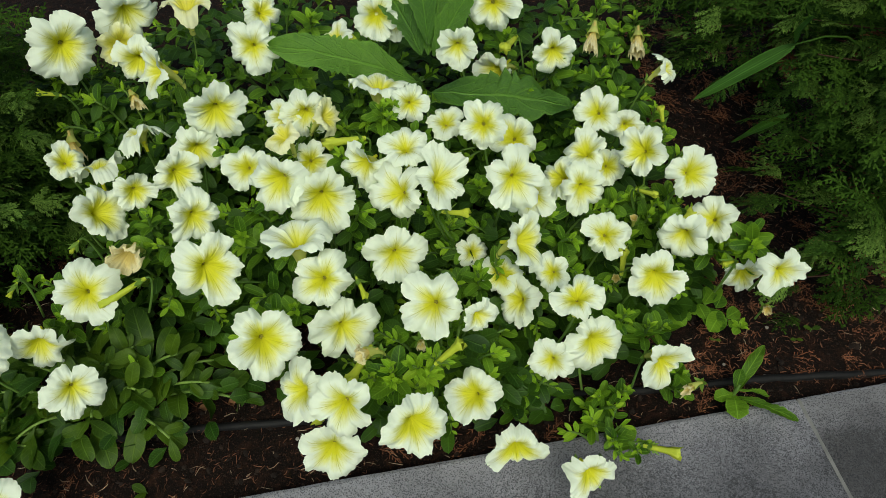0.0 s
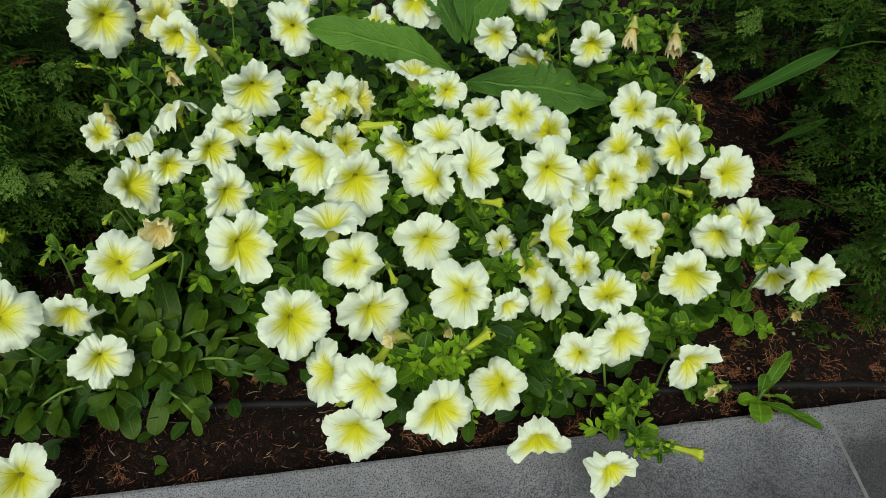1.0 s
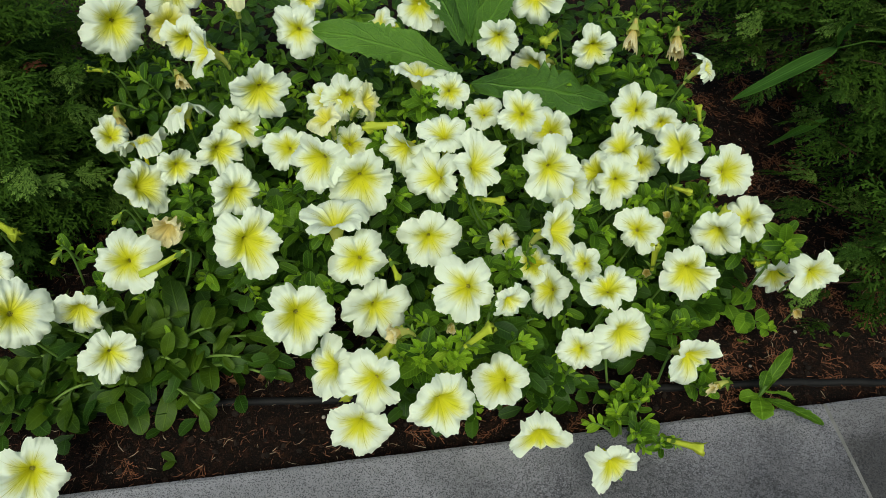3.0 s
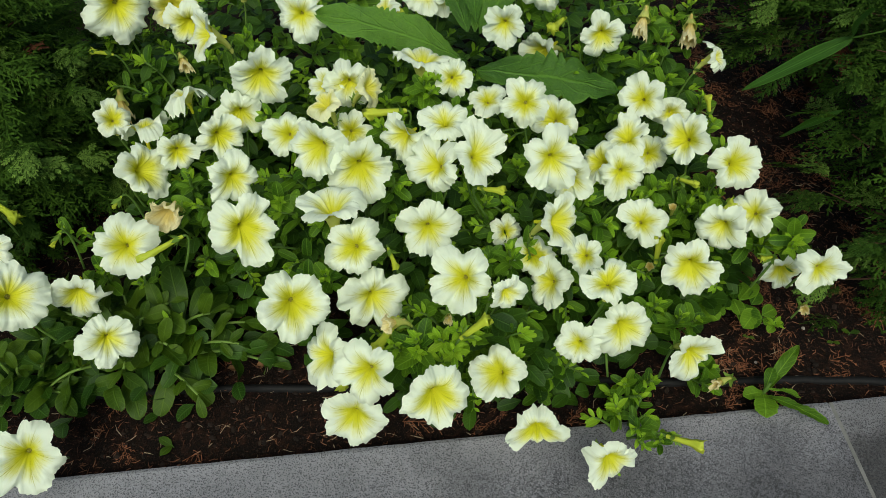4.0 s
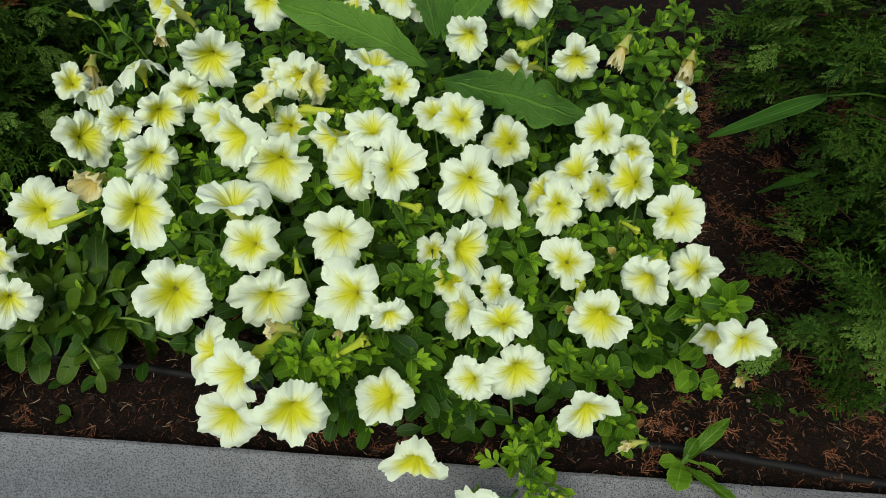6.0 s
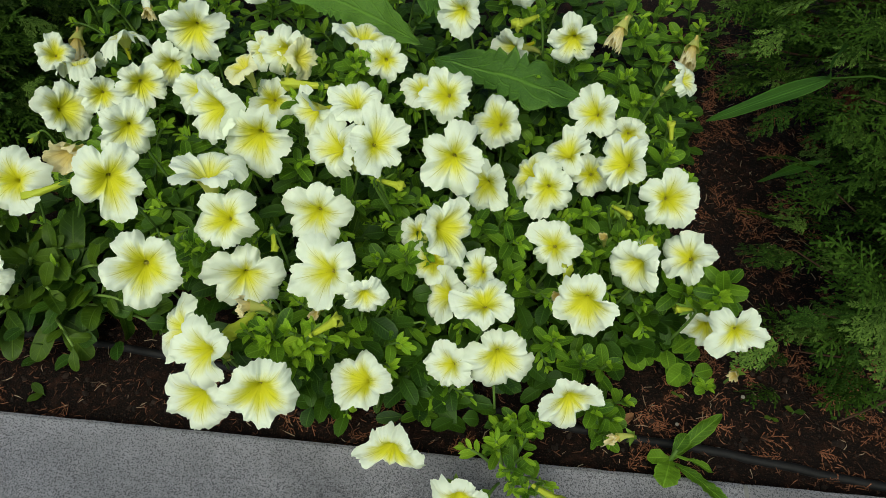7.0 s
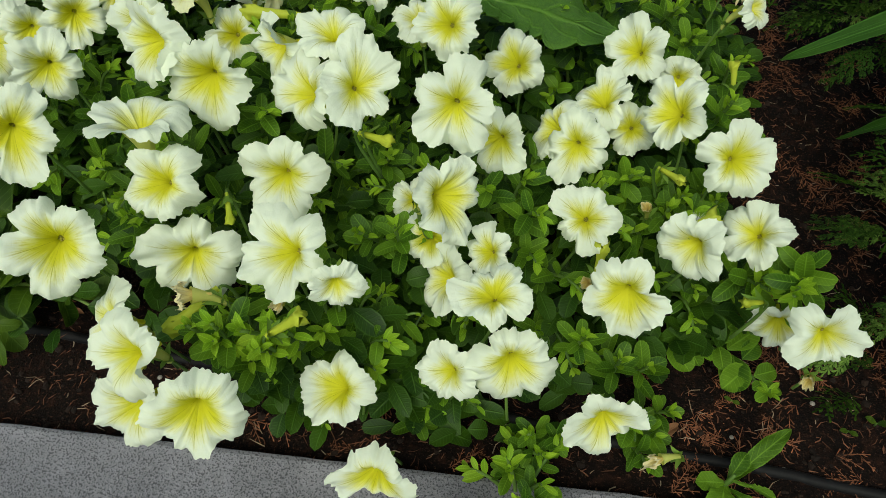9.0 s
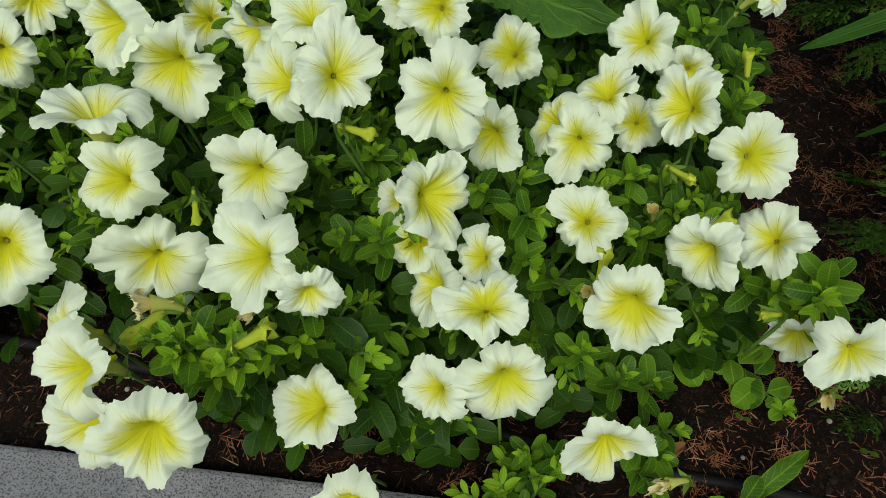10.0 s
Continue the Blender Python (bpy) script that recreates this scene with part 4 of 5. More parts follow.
sprig(0.303, 0.600, 0.085, 1.2, 30, 70, 10, 0.3)
sprig(0.318, 0.535, 0.045, 1.0, 30, 40, 10, 0.2)
sprig(-0.015, 0.773, 0.285, 0.9, 17, 45, 14)
sprig(-0.052, 0.729, 0.265, 0.9, 56, 75, 12)
sprig(0.078, 0.604, 0.190, 1.1, -27, 80, 16)
sprig(0.050, 0.596, 0.180, 1.0, -31, 57, 14)
sprig(0.244, 0.575, 0.150, 1.0, 31, 75, 16)
sprig(0.276, 0.580, 0.120, 1.0, 9, 80, 14)
sprig(-0.116, 0.548, 0.200, 1.0, 0, 70, 14)
sprig(-0.138, 0.555, 0.180, 1.0, 21, 54, 12)
sprig(-0.281, 0.634, 0.200, 0.9, -31, 54, 12)
sprig(-0.300, 0.672, 0.210, 0.9, 51, 78, 12)
sprig(-0.219, 0.737, 0.250, 0.9, -11, 45, 10)
sprig(-0.187, 0.646, 0.200, 1.0, 25, 49, 14)
sprig(-0.001, 0.742, 0.270, 0.9, -40, 47, 12)
sprig(0.024, 0.679, 0.200, 1.0, -22, 46, 14)
sprig(0.050, 0.675, 0.190, 1.0, 45, 62, 14)
sprig(0.114, 0.519, 0.080, 1.0, 0, 69, 14)
sprig(0.127, 0.508, 0.060, 0.9, 31, 72, 12)
sprig(0.211, 0.492, 0.050, 0.8, -10, 73, 14)
sprig(0.237, 0.508, 0.060, 0.85, 59, 53, 16)
sprig(0.250, 0.524, 0.070, 0.9, 52, 68, 16)
sprig(0.223, 0.461, 0.070, 0.75, -48, 47, 14)
sprig(0.248, 0.445, 0.085, 0.7, -43, 76, 10)
sprig(0.219, 0.522, 0.060, 0.85, -33, 61, 14)
sprig(0.321, 0.818, 0.200, 1.1, 26, 72, 14)
sprig(0.348, 0.814, 0.170, 1.0, 39, 64, 12)
sprig(0.315, 0.868, 0.200, 1.0, -7, 77, 12)
sprig(0.371, 0.660, 0.170, 1.0, 46, 69, 12)
sprig(0.317, 0.733, 0.180, 1.0, 13, 67, 12)
sprig(0.287, 0.705, 0.170, 1.0, 8, 71, 14)
sprig(0.100, 0.612, 0.190, 1.0, 14, 59, 12)
sprig(-0.184, 0.892, 0.250, 1.2, 55, 66, 14)
sprig(-0.149, 0.893, 0.240, 1.1, 27, 46, 14)
sprig(-0.285, 0.907, 0.240, 1.0, 49, 62, 12)
sprig(-0.147, 1.006, 0.250, 1.2, 17, 55, 14)
sprig(0.126, 0.976, 0.240, 1.2, 29, 65, 14)
sprig(0.088, 0.990, 0.240, 1.2, 9, 51, 12)
sprig(0.258, 0.940, 0.200, 1.2, 31, 58, 14)
sprig(0.253, 1.198, 0.155, 1.15, 44, 61, 11, 0.4)
sprig(0.291, 1.174, 0.162, 1.15, 44, 70, 11, 0.4)
sprig(0.322, 1.198, 0.167, 1.15, -47, 76, 11, 0.4)
sprig(0.277, 1.131, 0.149, 1.15, -19, 70, 11, 0.4)
sprig(0.317, 1.152, 0.132, 1.15, -30, 53, 11, 0.4)
sprig(0.344, 1.163, 0.145, 1.15, -19, 62, 11, 0.4)
sprig(0.298, 1.064, 0.152, 1.15, 23, 57, 11, 0.4)
sprig(0.337, 1.096, 0.131, 1.15, -23, 63, 11, 0.4)
sprig(0.349, 1.113, 0.141, 1.15, 48, 62, 11, 0.4)
sprig(0.304, 1.266, 0.136, 1.15, -41, 54, 11, 0.4)
sprig(0.280, 0.916, 0.190, 1.1, 21, 62, 14)
sprig(0.255, 1.004, 0.220, 1.2, -24, 52, 14)
sprig(-0.462, 0.629, 0.150, 1.0, -52, 75, 12)
sprig(-0.383, 0.565, 0.160, 1.1, 49, 75, 14)
sprig(-0.419, 0.613, 0.160, 1.0, -49, 67, 12)
sprig(0.012, 0.474, 0.205, 1.3, -25, 60, 13, 1.0)
sprig(0.028, 0.466, 0.200, 1.2, 5, 65, 13, 1.0)
sprig(0.029, 0.487, 0.205, 1.1, -35, 70, 13, 1.0)
sprig(-0.009, 0.466, 0.190, 1.1, 20, 55, 13, 1.0)
sprig(-0.030, 0.765, 0.288, 1.1, 10, 60, 14)
sprig(-0.021, 0.759, 0.280, 0.9, 40, 55, 12)
sprig(-0.076, 0.716, 0.262, 1.0, -10, 60, 12)
sprig(0.083, 0.725, 0.200, 1.0, 0, 60, 12)
sprig(0.251, 0.714, 0.190, 1.0, 20, 60, 12)


# ---- conifer shrubs ----
def twiglet(V, Fc, q, e, n, length, w):
    """One blunt scaly twig end: a slim three-sided club."""
    side, b = e.cross(n).normalized(), len(V)
    a, c, g = side * w, side * (-w) + n * (w * 0.5), n * (-w * 0.6)
    o = q + e * length
    V.extend((o + a, o + c, o + g + e * w, q - e * 0.001))
    Fc.extend(((b + 1, b, b + 3), (b + 2, b + 1, b + 3), (b, b + 2, b + 3), (b, b + 1, b + 2)))


def fan(rng, V, Fc, p, d, n, length, gap=0.0036, w=0.00112, forked=True):
    """A flat branchlet: an axis with short twig ends at sharp angles on either side by turns."""
    steps = max(3, int(length / gap))
    d = d.copy()
    for i in range(steps):
        u = i / steps
        twiglet(V, Fc, p, d, n, gap * 1.5, w * 0.8)
        for side in ((1, -1) if i % 2 == 0 or forked else (1 if i % 4 == 1 else -1,)):
            if rng.random() < 0.12:
                continue
            e = (Matrix.Rotation(radians(rng.uniform(30, 52)) * side, 3, n) @ d + n * rng.uniform(-0.18, 0.18)).normalized()
            reach = (0.0088 * (1 - 0.55 * u) * rng.uniform(0.65, 1.15)) * min(1.0, length / 0.03) ** 0.5
            twiglet(V, Fc, p, e, n, reach, w * rng.uniform(0.85, 1.15))
            if forked and reach > 0.005:
                e2 = (Matrix.Rotation(radians(rng.uniform(25, 40)) * -side, 3, n) @ e).normalized()
                twiglet(V, Fc, p + e * reach * 0.45, e2, n, reach * 0.5, w * 0.9)
        p = p + d * gap
        d = (Matrix.Rotation(rng.uniform(-0.09, 0.09), 3, n) @ d - n * rng.uniform(-0.02, 0.06)).normalized()


def spray_shape(rng, length, gap=0.0036, w=0.00112, forked=True):
    """A flat scaly spray along +x: a stem with branchlets on either side, shorter towards its end."""
    V, Fc = [], []
    n = Vector((0, 0, 1))
    bow = rng.uniform(0.1, 0.5)
    fan(rng, V, Fc, Vector((0, 0, 0)), Vector((1, 0, 0.05)).normalized(), n, length, gap, w, forked)
    count = max(2, int(length / 0.0075))
    for i in range(count):
        u = (i + 0.4) / count
        side = 1 if i % 2 else -1
        a = radians(rng.uniform(36, 56)) * side
        lean = Vector((0, rng.uniform(-0.25, 0.25), 1)).normalized()
        d = Vector((math.cos(a), math.sin(a), rng.uniform(-0.14, 0.10)))
        d = (d - lean * d.dot(lean)).normalized()
        fan(rng, V, Fc, Vector((length * 0.9 * u, 0, 0.05 * length * u)), d, lean, length * (0.62 - 0.42 * u) * rng.uniform(0.8, 1.2), gap, w, forked)
    return [Vector((v.x, v.y, v.z - bow * v.length_squared / length * 0.8)) for v in V], Fc


CR = random.Random(11)
SPRAYS = [mesh_of("spray", *spray_shape(CR, CR.uniform(0.058, 0.076)), CONIFER, smooth=False) for _ in range(5)]
TIP_SPRAYS = [mesh_of("spray", *spray_shape(CR, CR.uniform(0.050, 0.068)), CONIFER_TIP, smooth=False) for _ in range(3)]
BROWN_SPRAYS = [mesh_of("spray", *spray_shape(CR, CR.uniform(0.05, 0.07)), DRY_CONIFER, smooth=False) for _ in range(2)]


def conifer(x, y, radius, height, sprays, seed, label, low=0.05, dense=320, fresh=0.35, front=0.0):
    """A low bushy conifer: a trunk with limbs, and layered sprays that fan outwards and up."""
    rng = random.Random(seed)
    ob = thing("conifer_shrub", x, y, 0, label, "shrub", "conifer shrubs beside the flowers")
    part("trunk", tube_data("trunk", [(x, y, -0.01), (x + 0.01, y, height * 0.4), (x, y + 0.01, height * 0.9)], [0.016, 0.012, 0.004], BARK, 8), ob, Matrix())
    limbs = 44
    tips = []
    for i in range(limbs):
        u = (i + 0.5) / limbs
        z0 = height * (low + 0.85 * u)
        a = front + ((i * 2.39996) % (2 * math.pi) - math.pi) * 0.80 + rng.uniform(-0.3, 0.3)   # fuller towards the light
        r = radius * (1 - 0.62 * u ** 1.15) * rng.uniform(0.78, 1.05)
        start = Vector((x, y, z0))
        end = Vector((x + r * math.cos(a), y + r * math.sin(a), z0 + r * rng.uniform(-0.05, 0.30)))
        path = bezier(start, start.lerp(end, 0.5) + Vector((0, 0, -0.03)), end, 8)
        part("branch", tube_data("branch", path, [0.0035 - 0.0028 * k / 7 for k in range(8)], BARK, 5), ob, Matrix())
        tips.append((path, a))
    for i in range(sprays):
        path, a = tips[i % limbs]
        top = (i % limbs) / limbs > 0.6                # the crown is closed on top
        t = 1 - rng.random() * 0.92 if top else 1 - (rng.random() ** 1.3) * 0.50
        f = t * 7
        k = min(6, int(f))
        p = path[k].lerp(path[k + 1], f - k) + Vector((rng.uniform(-1, 1), rng.uniform(-1, 1), rng.uniform(-0.6, 1))) * 0.035
        p.z = max(p.z, 0.02)
        if beyond_kerb(p.x, p.y) > -0.08:
            continue                                   # clipped back along the kerb
        b = a + rng.uniform(-0.9, 0.9)
        d = Vector((math.cos(b), math.sin(b), rng.uniform(-0.35, 0.45) + (1 - t) * 0.9 * top))
        up = Vector((math.cos(b) * 0.5 + rng.uniform(-0.5, 0.5), math.sin(b) * 0.5 + rng.uniform(-0.5, 0.5), 1.0))
        m = frame_of(p, d, up, rng.uniform(0.65, 1.0))
        q = rng.random()
        bank = TIP_SPRAYS if (t > 0.70 or top) and q < fresh else BROWN_SPRAYS if t < 0.72 and q > 0.85 and not top else SPRAYS
        part("spray", bank[rng.randrange(len(bank))], ob, m)
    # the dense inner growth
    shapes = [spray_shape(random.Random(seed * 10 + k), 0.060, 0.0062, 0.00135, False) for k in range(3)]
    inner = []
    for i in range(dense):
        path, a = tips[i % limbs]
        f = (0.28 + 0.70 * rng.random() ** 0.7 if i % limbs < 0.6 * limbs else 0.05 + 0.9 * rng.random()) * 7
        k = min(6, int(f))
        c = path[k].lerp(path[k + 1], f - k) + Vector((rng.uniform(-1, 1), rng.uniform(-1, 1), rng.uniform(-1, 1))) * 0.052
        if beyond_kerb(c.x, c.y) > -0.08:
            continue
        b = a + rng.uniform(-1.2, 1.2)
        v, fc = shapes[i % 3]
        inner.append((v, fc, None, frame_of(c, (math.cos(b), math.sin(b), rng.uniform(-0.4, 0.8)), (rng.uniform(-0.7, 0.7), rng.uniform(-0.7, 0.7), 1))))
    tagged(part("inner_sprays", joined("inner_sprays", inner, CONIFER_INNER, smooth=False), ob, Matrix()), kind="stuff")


conifer(-0.685, 0.81, 0.265, 0.40, 300, 21, "dense dark green conifer shrub with flat scaly sprays", 0.05, 950, 0.55, -0.5)
conifer(0.70, 0.745, 0.255, 0.29, 270, 22, "low dark green conifer shrub with feathery sprays over soil", 0.20, 300, 0.65, 3.7)
conifer(0.76, 0.915, 0.310, 0.46, 260, 24, "dark green conifer shrub with flat scaly sprays", 0.36, 360, 0.9, 3.7)
conifer(0.585, 1.17, 0.230, 0.34, 180, 23, "shaded dark green conifer shrub behind the flowers", 0.25, 340, 0.75, 4.0)


# ---- weeds ----
def weed_leaf(parent, base, tip, width, material=WEED, teeth=0.22, count=8, droop=0.12, fold=0.12, seed=1, widest=0.55, lean=UP, name="leaf", rows=91, wave=0.02, stalk_share=0.12, tip_blunt=1.0):
    """One large leaf from base to tip."""
    rng = random.Random(seed)
    d = Vector(tip) - Vector(base)
    v, f, uv = leaf_shape(rng, 1.0, width / d.length, rows, 7, widest, droop, fold, rng.uniform(-0.15, 0.15), teeth, count, wave, tip_blunt, stalk_share)
    rise = 0.12 - droop                              # keep the tip where it belongs
    v = [(x, y, z - rise * x) for x, y, z in v]
    part(name, mesh_of(name, v, f, material, point=("leaf", uv)), parent, frame_of(Vector(base), d, lean, d.length))


sow = thing("sow_thistle", 0.015, 0.905, 0, "large sow thistle weed with long toothed dark green leaves", "weed")
part("stem", tube_data("stem", bezier((0.015, 0.905, 0.0), (0.02, 0.91, 0.10), (0.015, 0.915, 0.160), 10), [0.005 - 0.0003 * i for i in range(10)], STEM, 8), sow, Matrix())
weed_leaf(sow, (0.005, 0.905, 0.215), (-0.172, 0.868, 0.300), 0.056, seed=31, droop=0.30, lean=Vector((0.1, -0.5, 1)), count=16, teeth=0.22, widest=0.55, tip_blunt=1.0)
weed_leaf(sow, (0.020, 0.895, 0.205), (0.205, 0.890, 0.185), 0.066, seed=32, droop=0.25, lean=Vector((0.1, -0.45, 1)), count=9, teeth=0.34, tip_blunt=0.7, wave=0.05)
weed_leaf(sow, (0.018, 0.915, 0.250), (0.055, 1.070, 0.325), 0.052, seed=33, droop=0.15, lean=Vector((-0.4, -0.6, 1)), count=14, teeth=0.22)
weed_leaf(sow, (0.010, 0.915, 0.250), (-0.055, 1.020, 0.300), 0.050, seed=34, droop=0.4, lean=Vector((0.3, -0.4, 1)), count=12, teeth=0.22)
weed_leaf(sow, (0.020, 0.915, 0.265), (0.005, 0.985, 0.360), 0.034, seed=35, droop=0.1, lean=Vector((0.0, -1.0, 0.4)), count=10, teeth=0.18)
weed_leaf(sow, (0.025, 0.905, 0.255), (0.075, 0.965, 0.315), 0.036, seed=36, droop=0.3, lean=Vector((-0.2, -0.8, 0.7)), count=10, teeth=0.18)

lance = thing("lance_leaved_weed", 0.60, 0.93, 0, "weed with long smooth lance-shaped leaves among conifer sprays", "weed")
part("stem", tube_data("stem", bezier((0.62, 0.95, 0.0), (0.60, 0.87, 0.36), (0.443, 0.829, 0.322), 9), [0.0022 - 0.00015 * i for i in range(9)], CONIFER, 6), lance, Matrix())
weed_leaf(lance, (0.443, 0.829, 0.322), (0.347, 0.831, 0.241), 0.0145, BLADE, 0, 1, 0.05, 0.22, 41, 0.42, Vector((-0.3, -0.7, 1)), rows=20, stalk_share=0.3)
weed_leaf(lance, (0.480, 0.843, 0.208), (0.437, 0.880, 0.127), 0.009, BLADE, 0, 1, 0.10, 0.25, 42, 0.45, Vector((-0.5, -0.6, 1)), rows=18, stalk_share=0.3)
weed_leaf(lance, (0.443, 0.829, 0.322), (0.432, 0.790, 0.385), 0.013, BLADE, 0, 1, 0.2, 0.2, 44, 0.5, Vector((-0.3, -0.6, 1)), rows=18, stalk_share=0.3)

young = thing("young_sow_thistle", 0.388, 0.545, 0, "small toothed weed growing beside the kerb", "weed")
for k, (bx, by, bz, w, teeth) in enumerate(((0.434, 0.600, 0.045, 0.018, 0.06), (0.450, 0.503, 0.035, 0.019, 0.22), (0.384, 0.508, 0.030, 0.032, 0.10),
                                            (0.366, 0.540, 0.020, 0.020, 0.08), (0.402, 0.572, 0.035, 0.018, 0.08), (0.436, 0.548, 0.012, 0.010, 0.30))):
    weed_leaf(young, (0.390, 0.545, 0.012 + 0.004 * k), (bx, by, bz), w * 0.85, LEAF, teeth, 9, 0.35, 0.2, 50 + k, 0.66, UP, rows=43, stalk_share=0.2)
part("stem", tube_data("stem", [(0.390, 0.545, -0.005), (0.390, 0.545, 0.02), (0.391, 0.545, 0.045)], [0.003, 0.0025, 0.0015], STEM, 6), young, Matrix())


def seedling(x, y, size, seed):
    """A tiny two-leaved weed on the soil."""
    rng = random.Random(seed)
    ob = thing("seedling", x, y, 0, "tiny two-leaved green seedling on dark soil", "seedling", "seedlings on the soil")
    for k in (0, 1):
        a = rng.uniform(0, 6.28) + k * 2.4
        z = soil_height(x, y) + 0.004
        weed_leaf(ob, (x, y, z), (x + size * math.cos(a), y + size * math.sin(a), z + size * 0.3), size * 0.55, LEAF_BROAD, 0, 1, 0.3, 0.1, seed + k, 0.55, rows=8)
    part("stem", tube_data("stem", [(x, y, soil_height(x, y) - 0.004), (x, y, soil_height(x, y) + 0.005)], [0.0008, 0.0006], STEM, 5), ob, Matrix())


seedling(0.395, 0.640, 0.008, 61)
seedling(0.500, 0.640, 0.009, 62)
seedling(0.525, 0.655, 0.012, 64)
seedling(-0.305, 0.430, 0.018, 63)


# ---- litter on the soil ----
def dead_leaf(x, y, size, seed):
    rng = random.Random(seed)
    v, f, uv = leaf_shape(rng, size, size * 0.6, 10, 7, 0.5, -0.5, 0.9, rng.uniform(-0.6, 0.6), 0.1, 5, 0.12)
    v = [(a, b, c + 0.25 * size * noise.noise((a * 70, b * 70, seed))) for a, b, c in v]
    low = min(c for _, _, c in v)
    m = Matrix.Translation((x, y, soil_height(x, y) - low * 0.9)) @ Matrix.Rotation(rng.uniform(0, 6.28), 4, "Z")
    ob = new("dead_leaf", mesh_of("dead_leaf", v, f, DRY_LEAF, point=("leaf", uv)))
    ob.matrix_world = m
    tagged(ob, "curled brown dead leaf on dark soil", "leaf", "dead leaves on the soil")


dead_leaf(-0.235, 0.548, 0.026, 71)
dead_leaf(-0.215, 0.556, 0.022, 72)
dead_leaf(-0.250, 0.540, 0.016, 73)
dead_leaf(0.335, 0.585, 0.018, 74)


def pebble(x, y, size, seed):
    """A small worn stone, half sunk in the soil."""
    bm = bmesh.new()
    bmesh.ops.create_icosphere(bm, subdivisions=2, radius=size / 2)
    for v in bm.verts:
        v.co *= 1 + 0.35 * noise.noise((v.co.x * 120, v.co.y * 120, v.co.z * 120 + seed))
        v.co.z *= 0.7
    me = bpy.data.meshes.new("pebble")
    bm.to_mesh(me)
    bm.free()
    me.materials.append(PEBBLE)
    ob = new("pebble", me)
    ob.matrix_world = Matrix.Translation((x, y, soil_height(x, y) + size * 0.15))
    tagged(ob, "small pale pebble lying on dark soil", "pebble", "pebbles on the soil")


pebble(0.446, 0.584, 0.007, 1)
pebble(0.470, 0.662, 0.005, 2)
pebble(0.398, 0.602, 0.004, 3)
pebble(-0.140, 0.500, 0.005, 4)


def scatter(count, seed, inside):
    rng = random.Random(seed)
    out = []
    while len(out) < count:
        x, y = rng.uniform(-0.95, 1.05), rng.uniform(0.30, 1.45)
        if beyond_kerb(x, y) < -0.004 and inside(x, y, rng):
            out.append((x, y, rng))
    return out


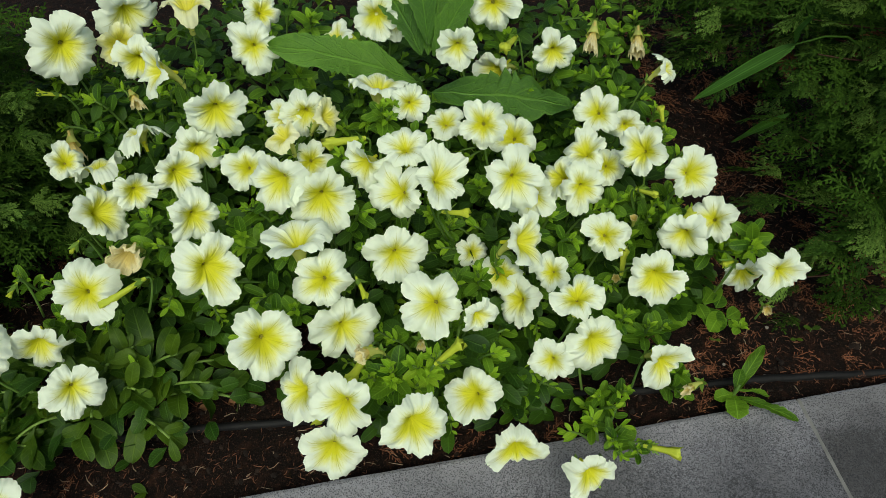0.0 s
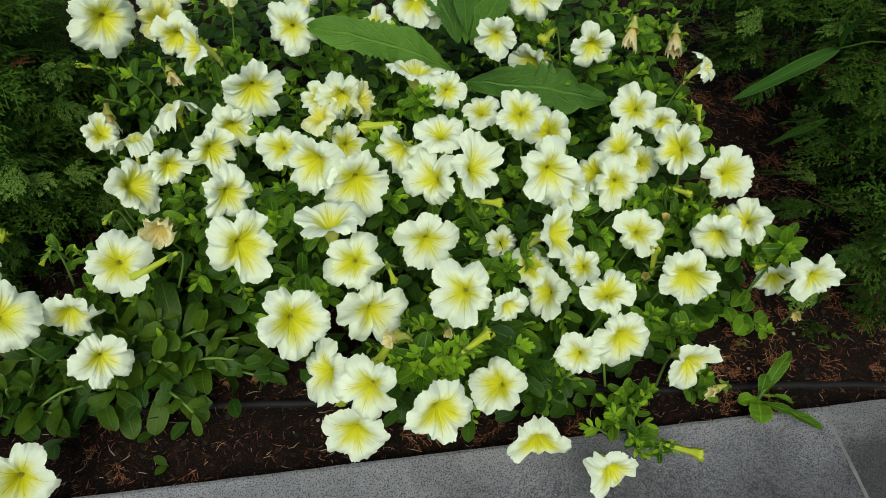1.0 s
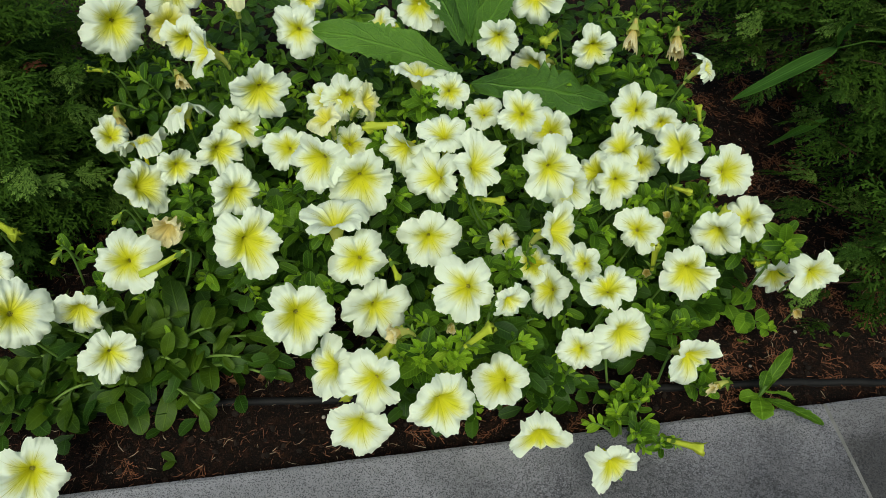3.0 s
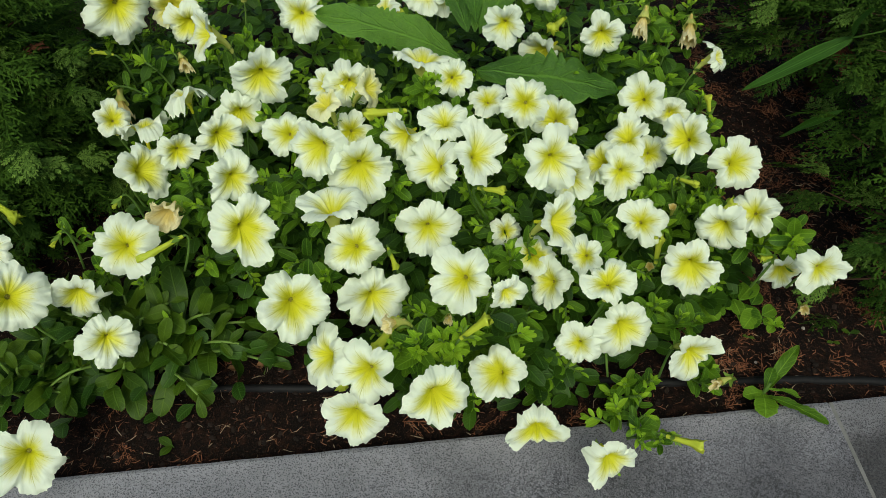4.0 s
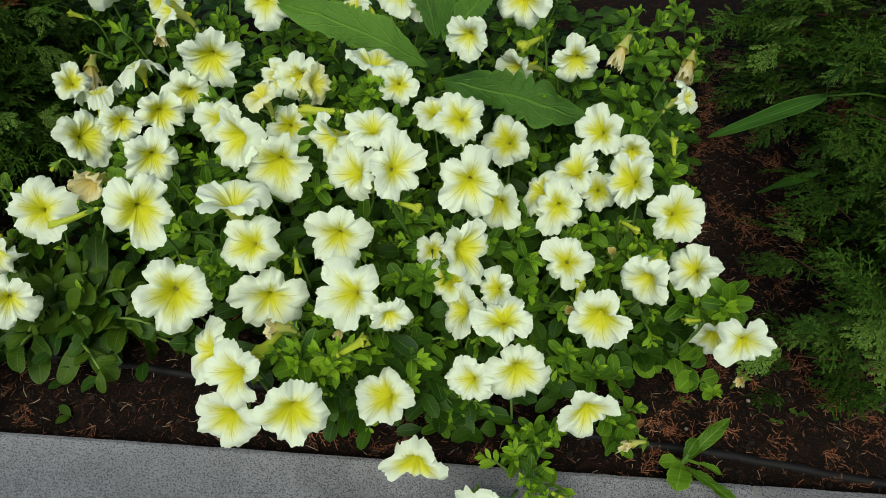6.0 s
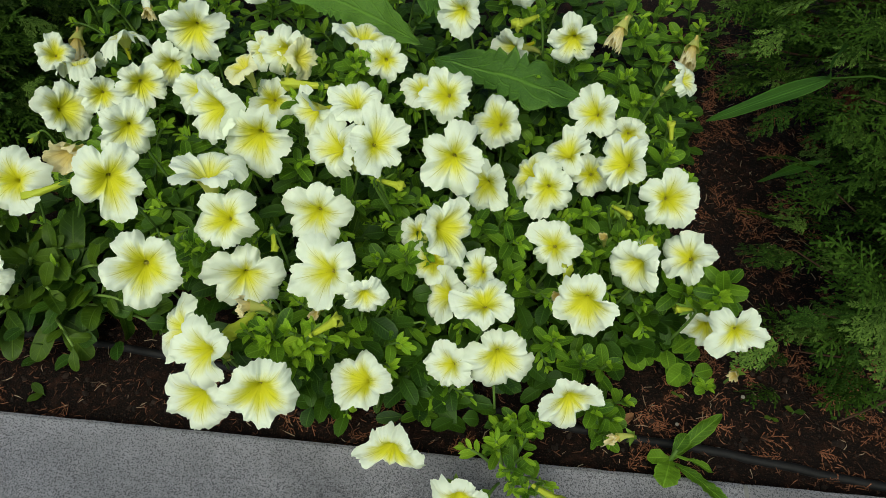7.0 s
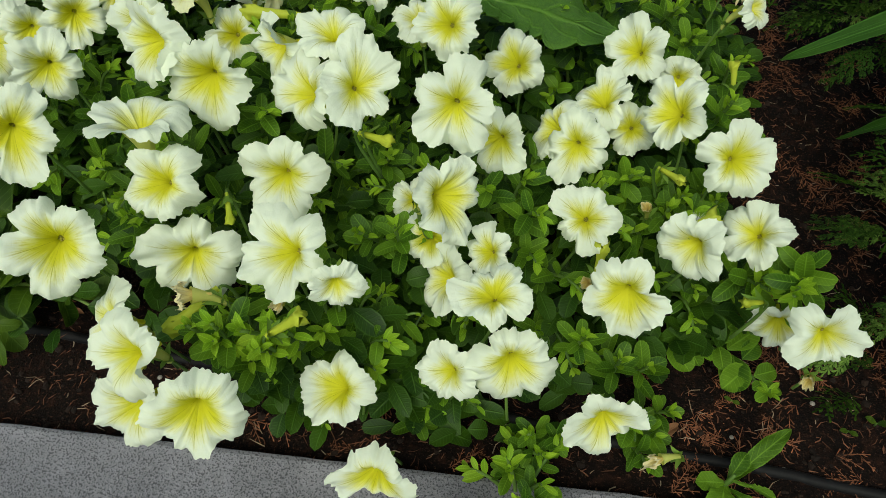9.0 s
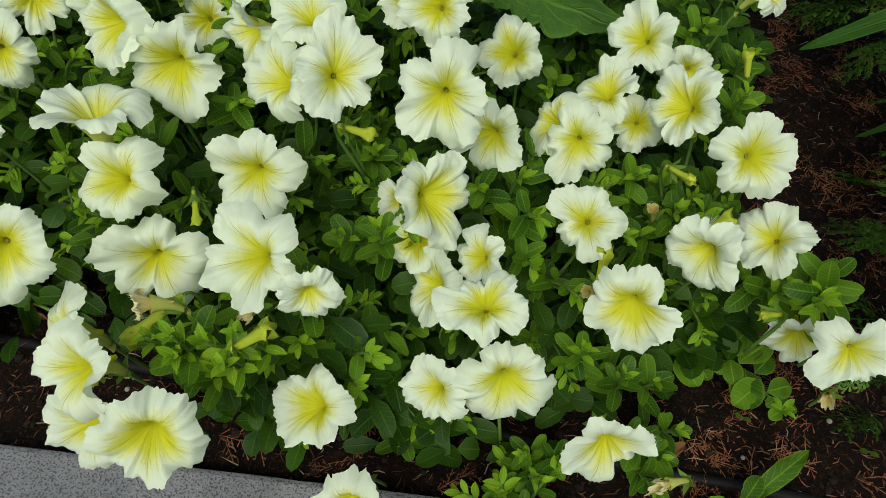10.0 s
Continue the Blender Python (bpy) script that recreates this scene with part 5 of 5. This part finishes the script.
def build_litter():
    # fallen conifer twigs, most of them near the shrubs
    small = [spray_shape(random.Random(80 + i), 0.026 + 0.008 * (i % 3), 0.0050, 0.00055, False) for i in range(6)]
    pieces = []
    for x, y, rng in scatter(520, 90, lambda x, y, r: noise.noise((x * 14, y * 14, 2)) > r.uniform(-0.35, 0.35) and r.random() < (1.0 if x > 0.31 and y < 0.80 else 0.6 if x > 0.30 else 0.10 if y < 0.6 else 0.05)):
        v, f = small[rng.randrange(6)]
        tilt = Vector((rng.uniform(-0.25, 0.25), rng.uniform(-0.25, 0.25), 1))
        a = rng.uniform(0, 6.28)
        p = Vector((x, y, soil_height(x, y) + rng.uniform(0.001, 0.006)))
        pieces.append((v, f, None, frame_of(p, (math.cos(a), math.sin(a), rng.uniform(-0.05, 0.1)), tilt, rng.uniform(0.7, 1.3))))
    tagged(new("conifer_litter", joined("conifer_litter", pieces, DRY_TWIG, smooth=False)), "fallen red-brown conifer twigs on dark soil", "litter", kind="stuff")

    def sliver(rng, length, w):
        b = rng.uniform(-0.2, 0.2) * length
        v = [(0, -w, 0), (0, w, 0), (0, 0, w), (length * 0.5, -w + b, 0), (length * 0.5, w + b, 0), (length * 0.5, b, w), (length, 0, w * 0.4)]
        return v, [(0, 3, 4, 1), (1, 4, 5, 2), (2, 5, 3, 0), (3, 6, 4), (4, 6, 5), (5, 6, 3), (0, 1, 2)]

    def strew(name, count, seed, lo, hi, thick, material, label, share):
        pieces = []
        for x, y, rng in scatter(count, seed, lambda x, y, r: r.random() < (1.0 if y < 0.72 or x > 0.3 else share)):
            length = rng.uniform(lo, hi)
            v, f = sliver(rng, length, thick * rng.uniform(0.6, 1.5))
            a = rng.uniform(0, 6.28)
            p = Vector((x, y, soil_height(x, y) + rng.uniform(0.0, 0.003)))
            pieces.append((v, f, None, frame_of(p, (math.cos(a), math.sin(a), rng.uniform(-0.2, 0.25)), UP)))
        tagged(new(name, joined(name, pieces, material, smooth=False)), label, "litter", kind="stuff")

    strew("needle_litter", 9500, 91, 0.003, 0.013, 0.00045, NEEDLE, "brown needle fragments scattered over dark soil", 0.2)
    strew("straw_litter", 1300, 92, 0.004, 0.020, 0.0004, STRAW, "pale dry straw bits scattered over dark soil", 0.2)

    # crumbs of earth
    rng0 = random.Random(93)
    base = bmesh.new()
    bmesh.ops.create_icosphere(base, subdivisions=1, radius=1.0)
    bv, bf = [v.co.copy() for v in base.verts], [tuple(v.index for v in f.verts) for f in base.faces]
    base.free()
    pieces = []
    for x, y, rng in scatter(5200, 94, lambda x, y, r: r.random() < (1.0 if y < 0.72 or x > 0.3 else 0.2)):
        s = 0.0012 + 0.0042 * rng.random() ** 3
        v = [p * rng.uniform(0.7, 1.2) for p in bv]
        m = Matrix.Translation((x, y, soil_height(x, y) + s * 0.3)) @ Matrix.Rotation(rng.uniform(0, 6), 4, "Z") @ Matrix.Diagonal((s, s * rng.uniform(0.6, 1), s * 0.7, 1))
        pieces.append((v, bf, None, m))
    tagged(new("soil_crumbs", joined("soil_crumbs", pieces, CRUMB, smooth=False)), "dark crumbs and lumps of garden soil", "soil", kind="stuff")


build_litter()


def seed_fluff(x, y, z, seed):
    """A dandelion-like seed: a thread with a crown of fine white hairs."""
    rng = random.Random(seed)
    V, Fc = [Vector((0.0003, 0, 0)), Vector((-0.00015, 0.00026, 0)), Vector((-0.00015, -0.00026, 0))], [(0, 1, 2)]
    for k in range(26):
        d = Vector((rng.uniform(-1, 1), rng.uniform(-1, 1), rng.uniform(-0.1, 1))).normalized() * 0.0085 * rng.uniform(0.8, 1.1)
        b = len(V)
        V.append(d)
        Fc += [(0, 1, b), (1, 2, b), (2, 0, b)]
    ob = new("seed_fluff", mesh_of("seed_fluff", V, Fc, FLUFF, smooth=False))
    ob.matrix_world = Matrix.Translation((x, y, z))
    tagged(ob, "white feathery seed caught among petunia leaves", "seed", "feathery seeds caught on the leaves")


seed_fluff(0.305, 0.668, 0.205, 1)
seed_fluff(0.262, 0.612, 0.190, 2)
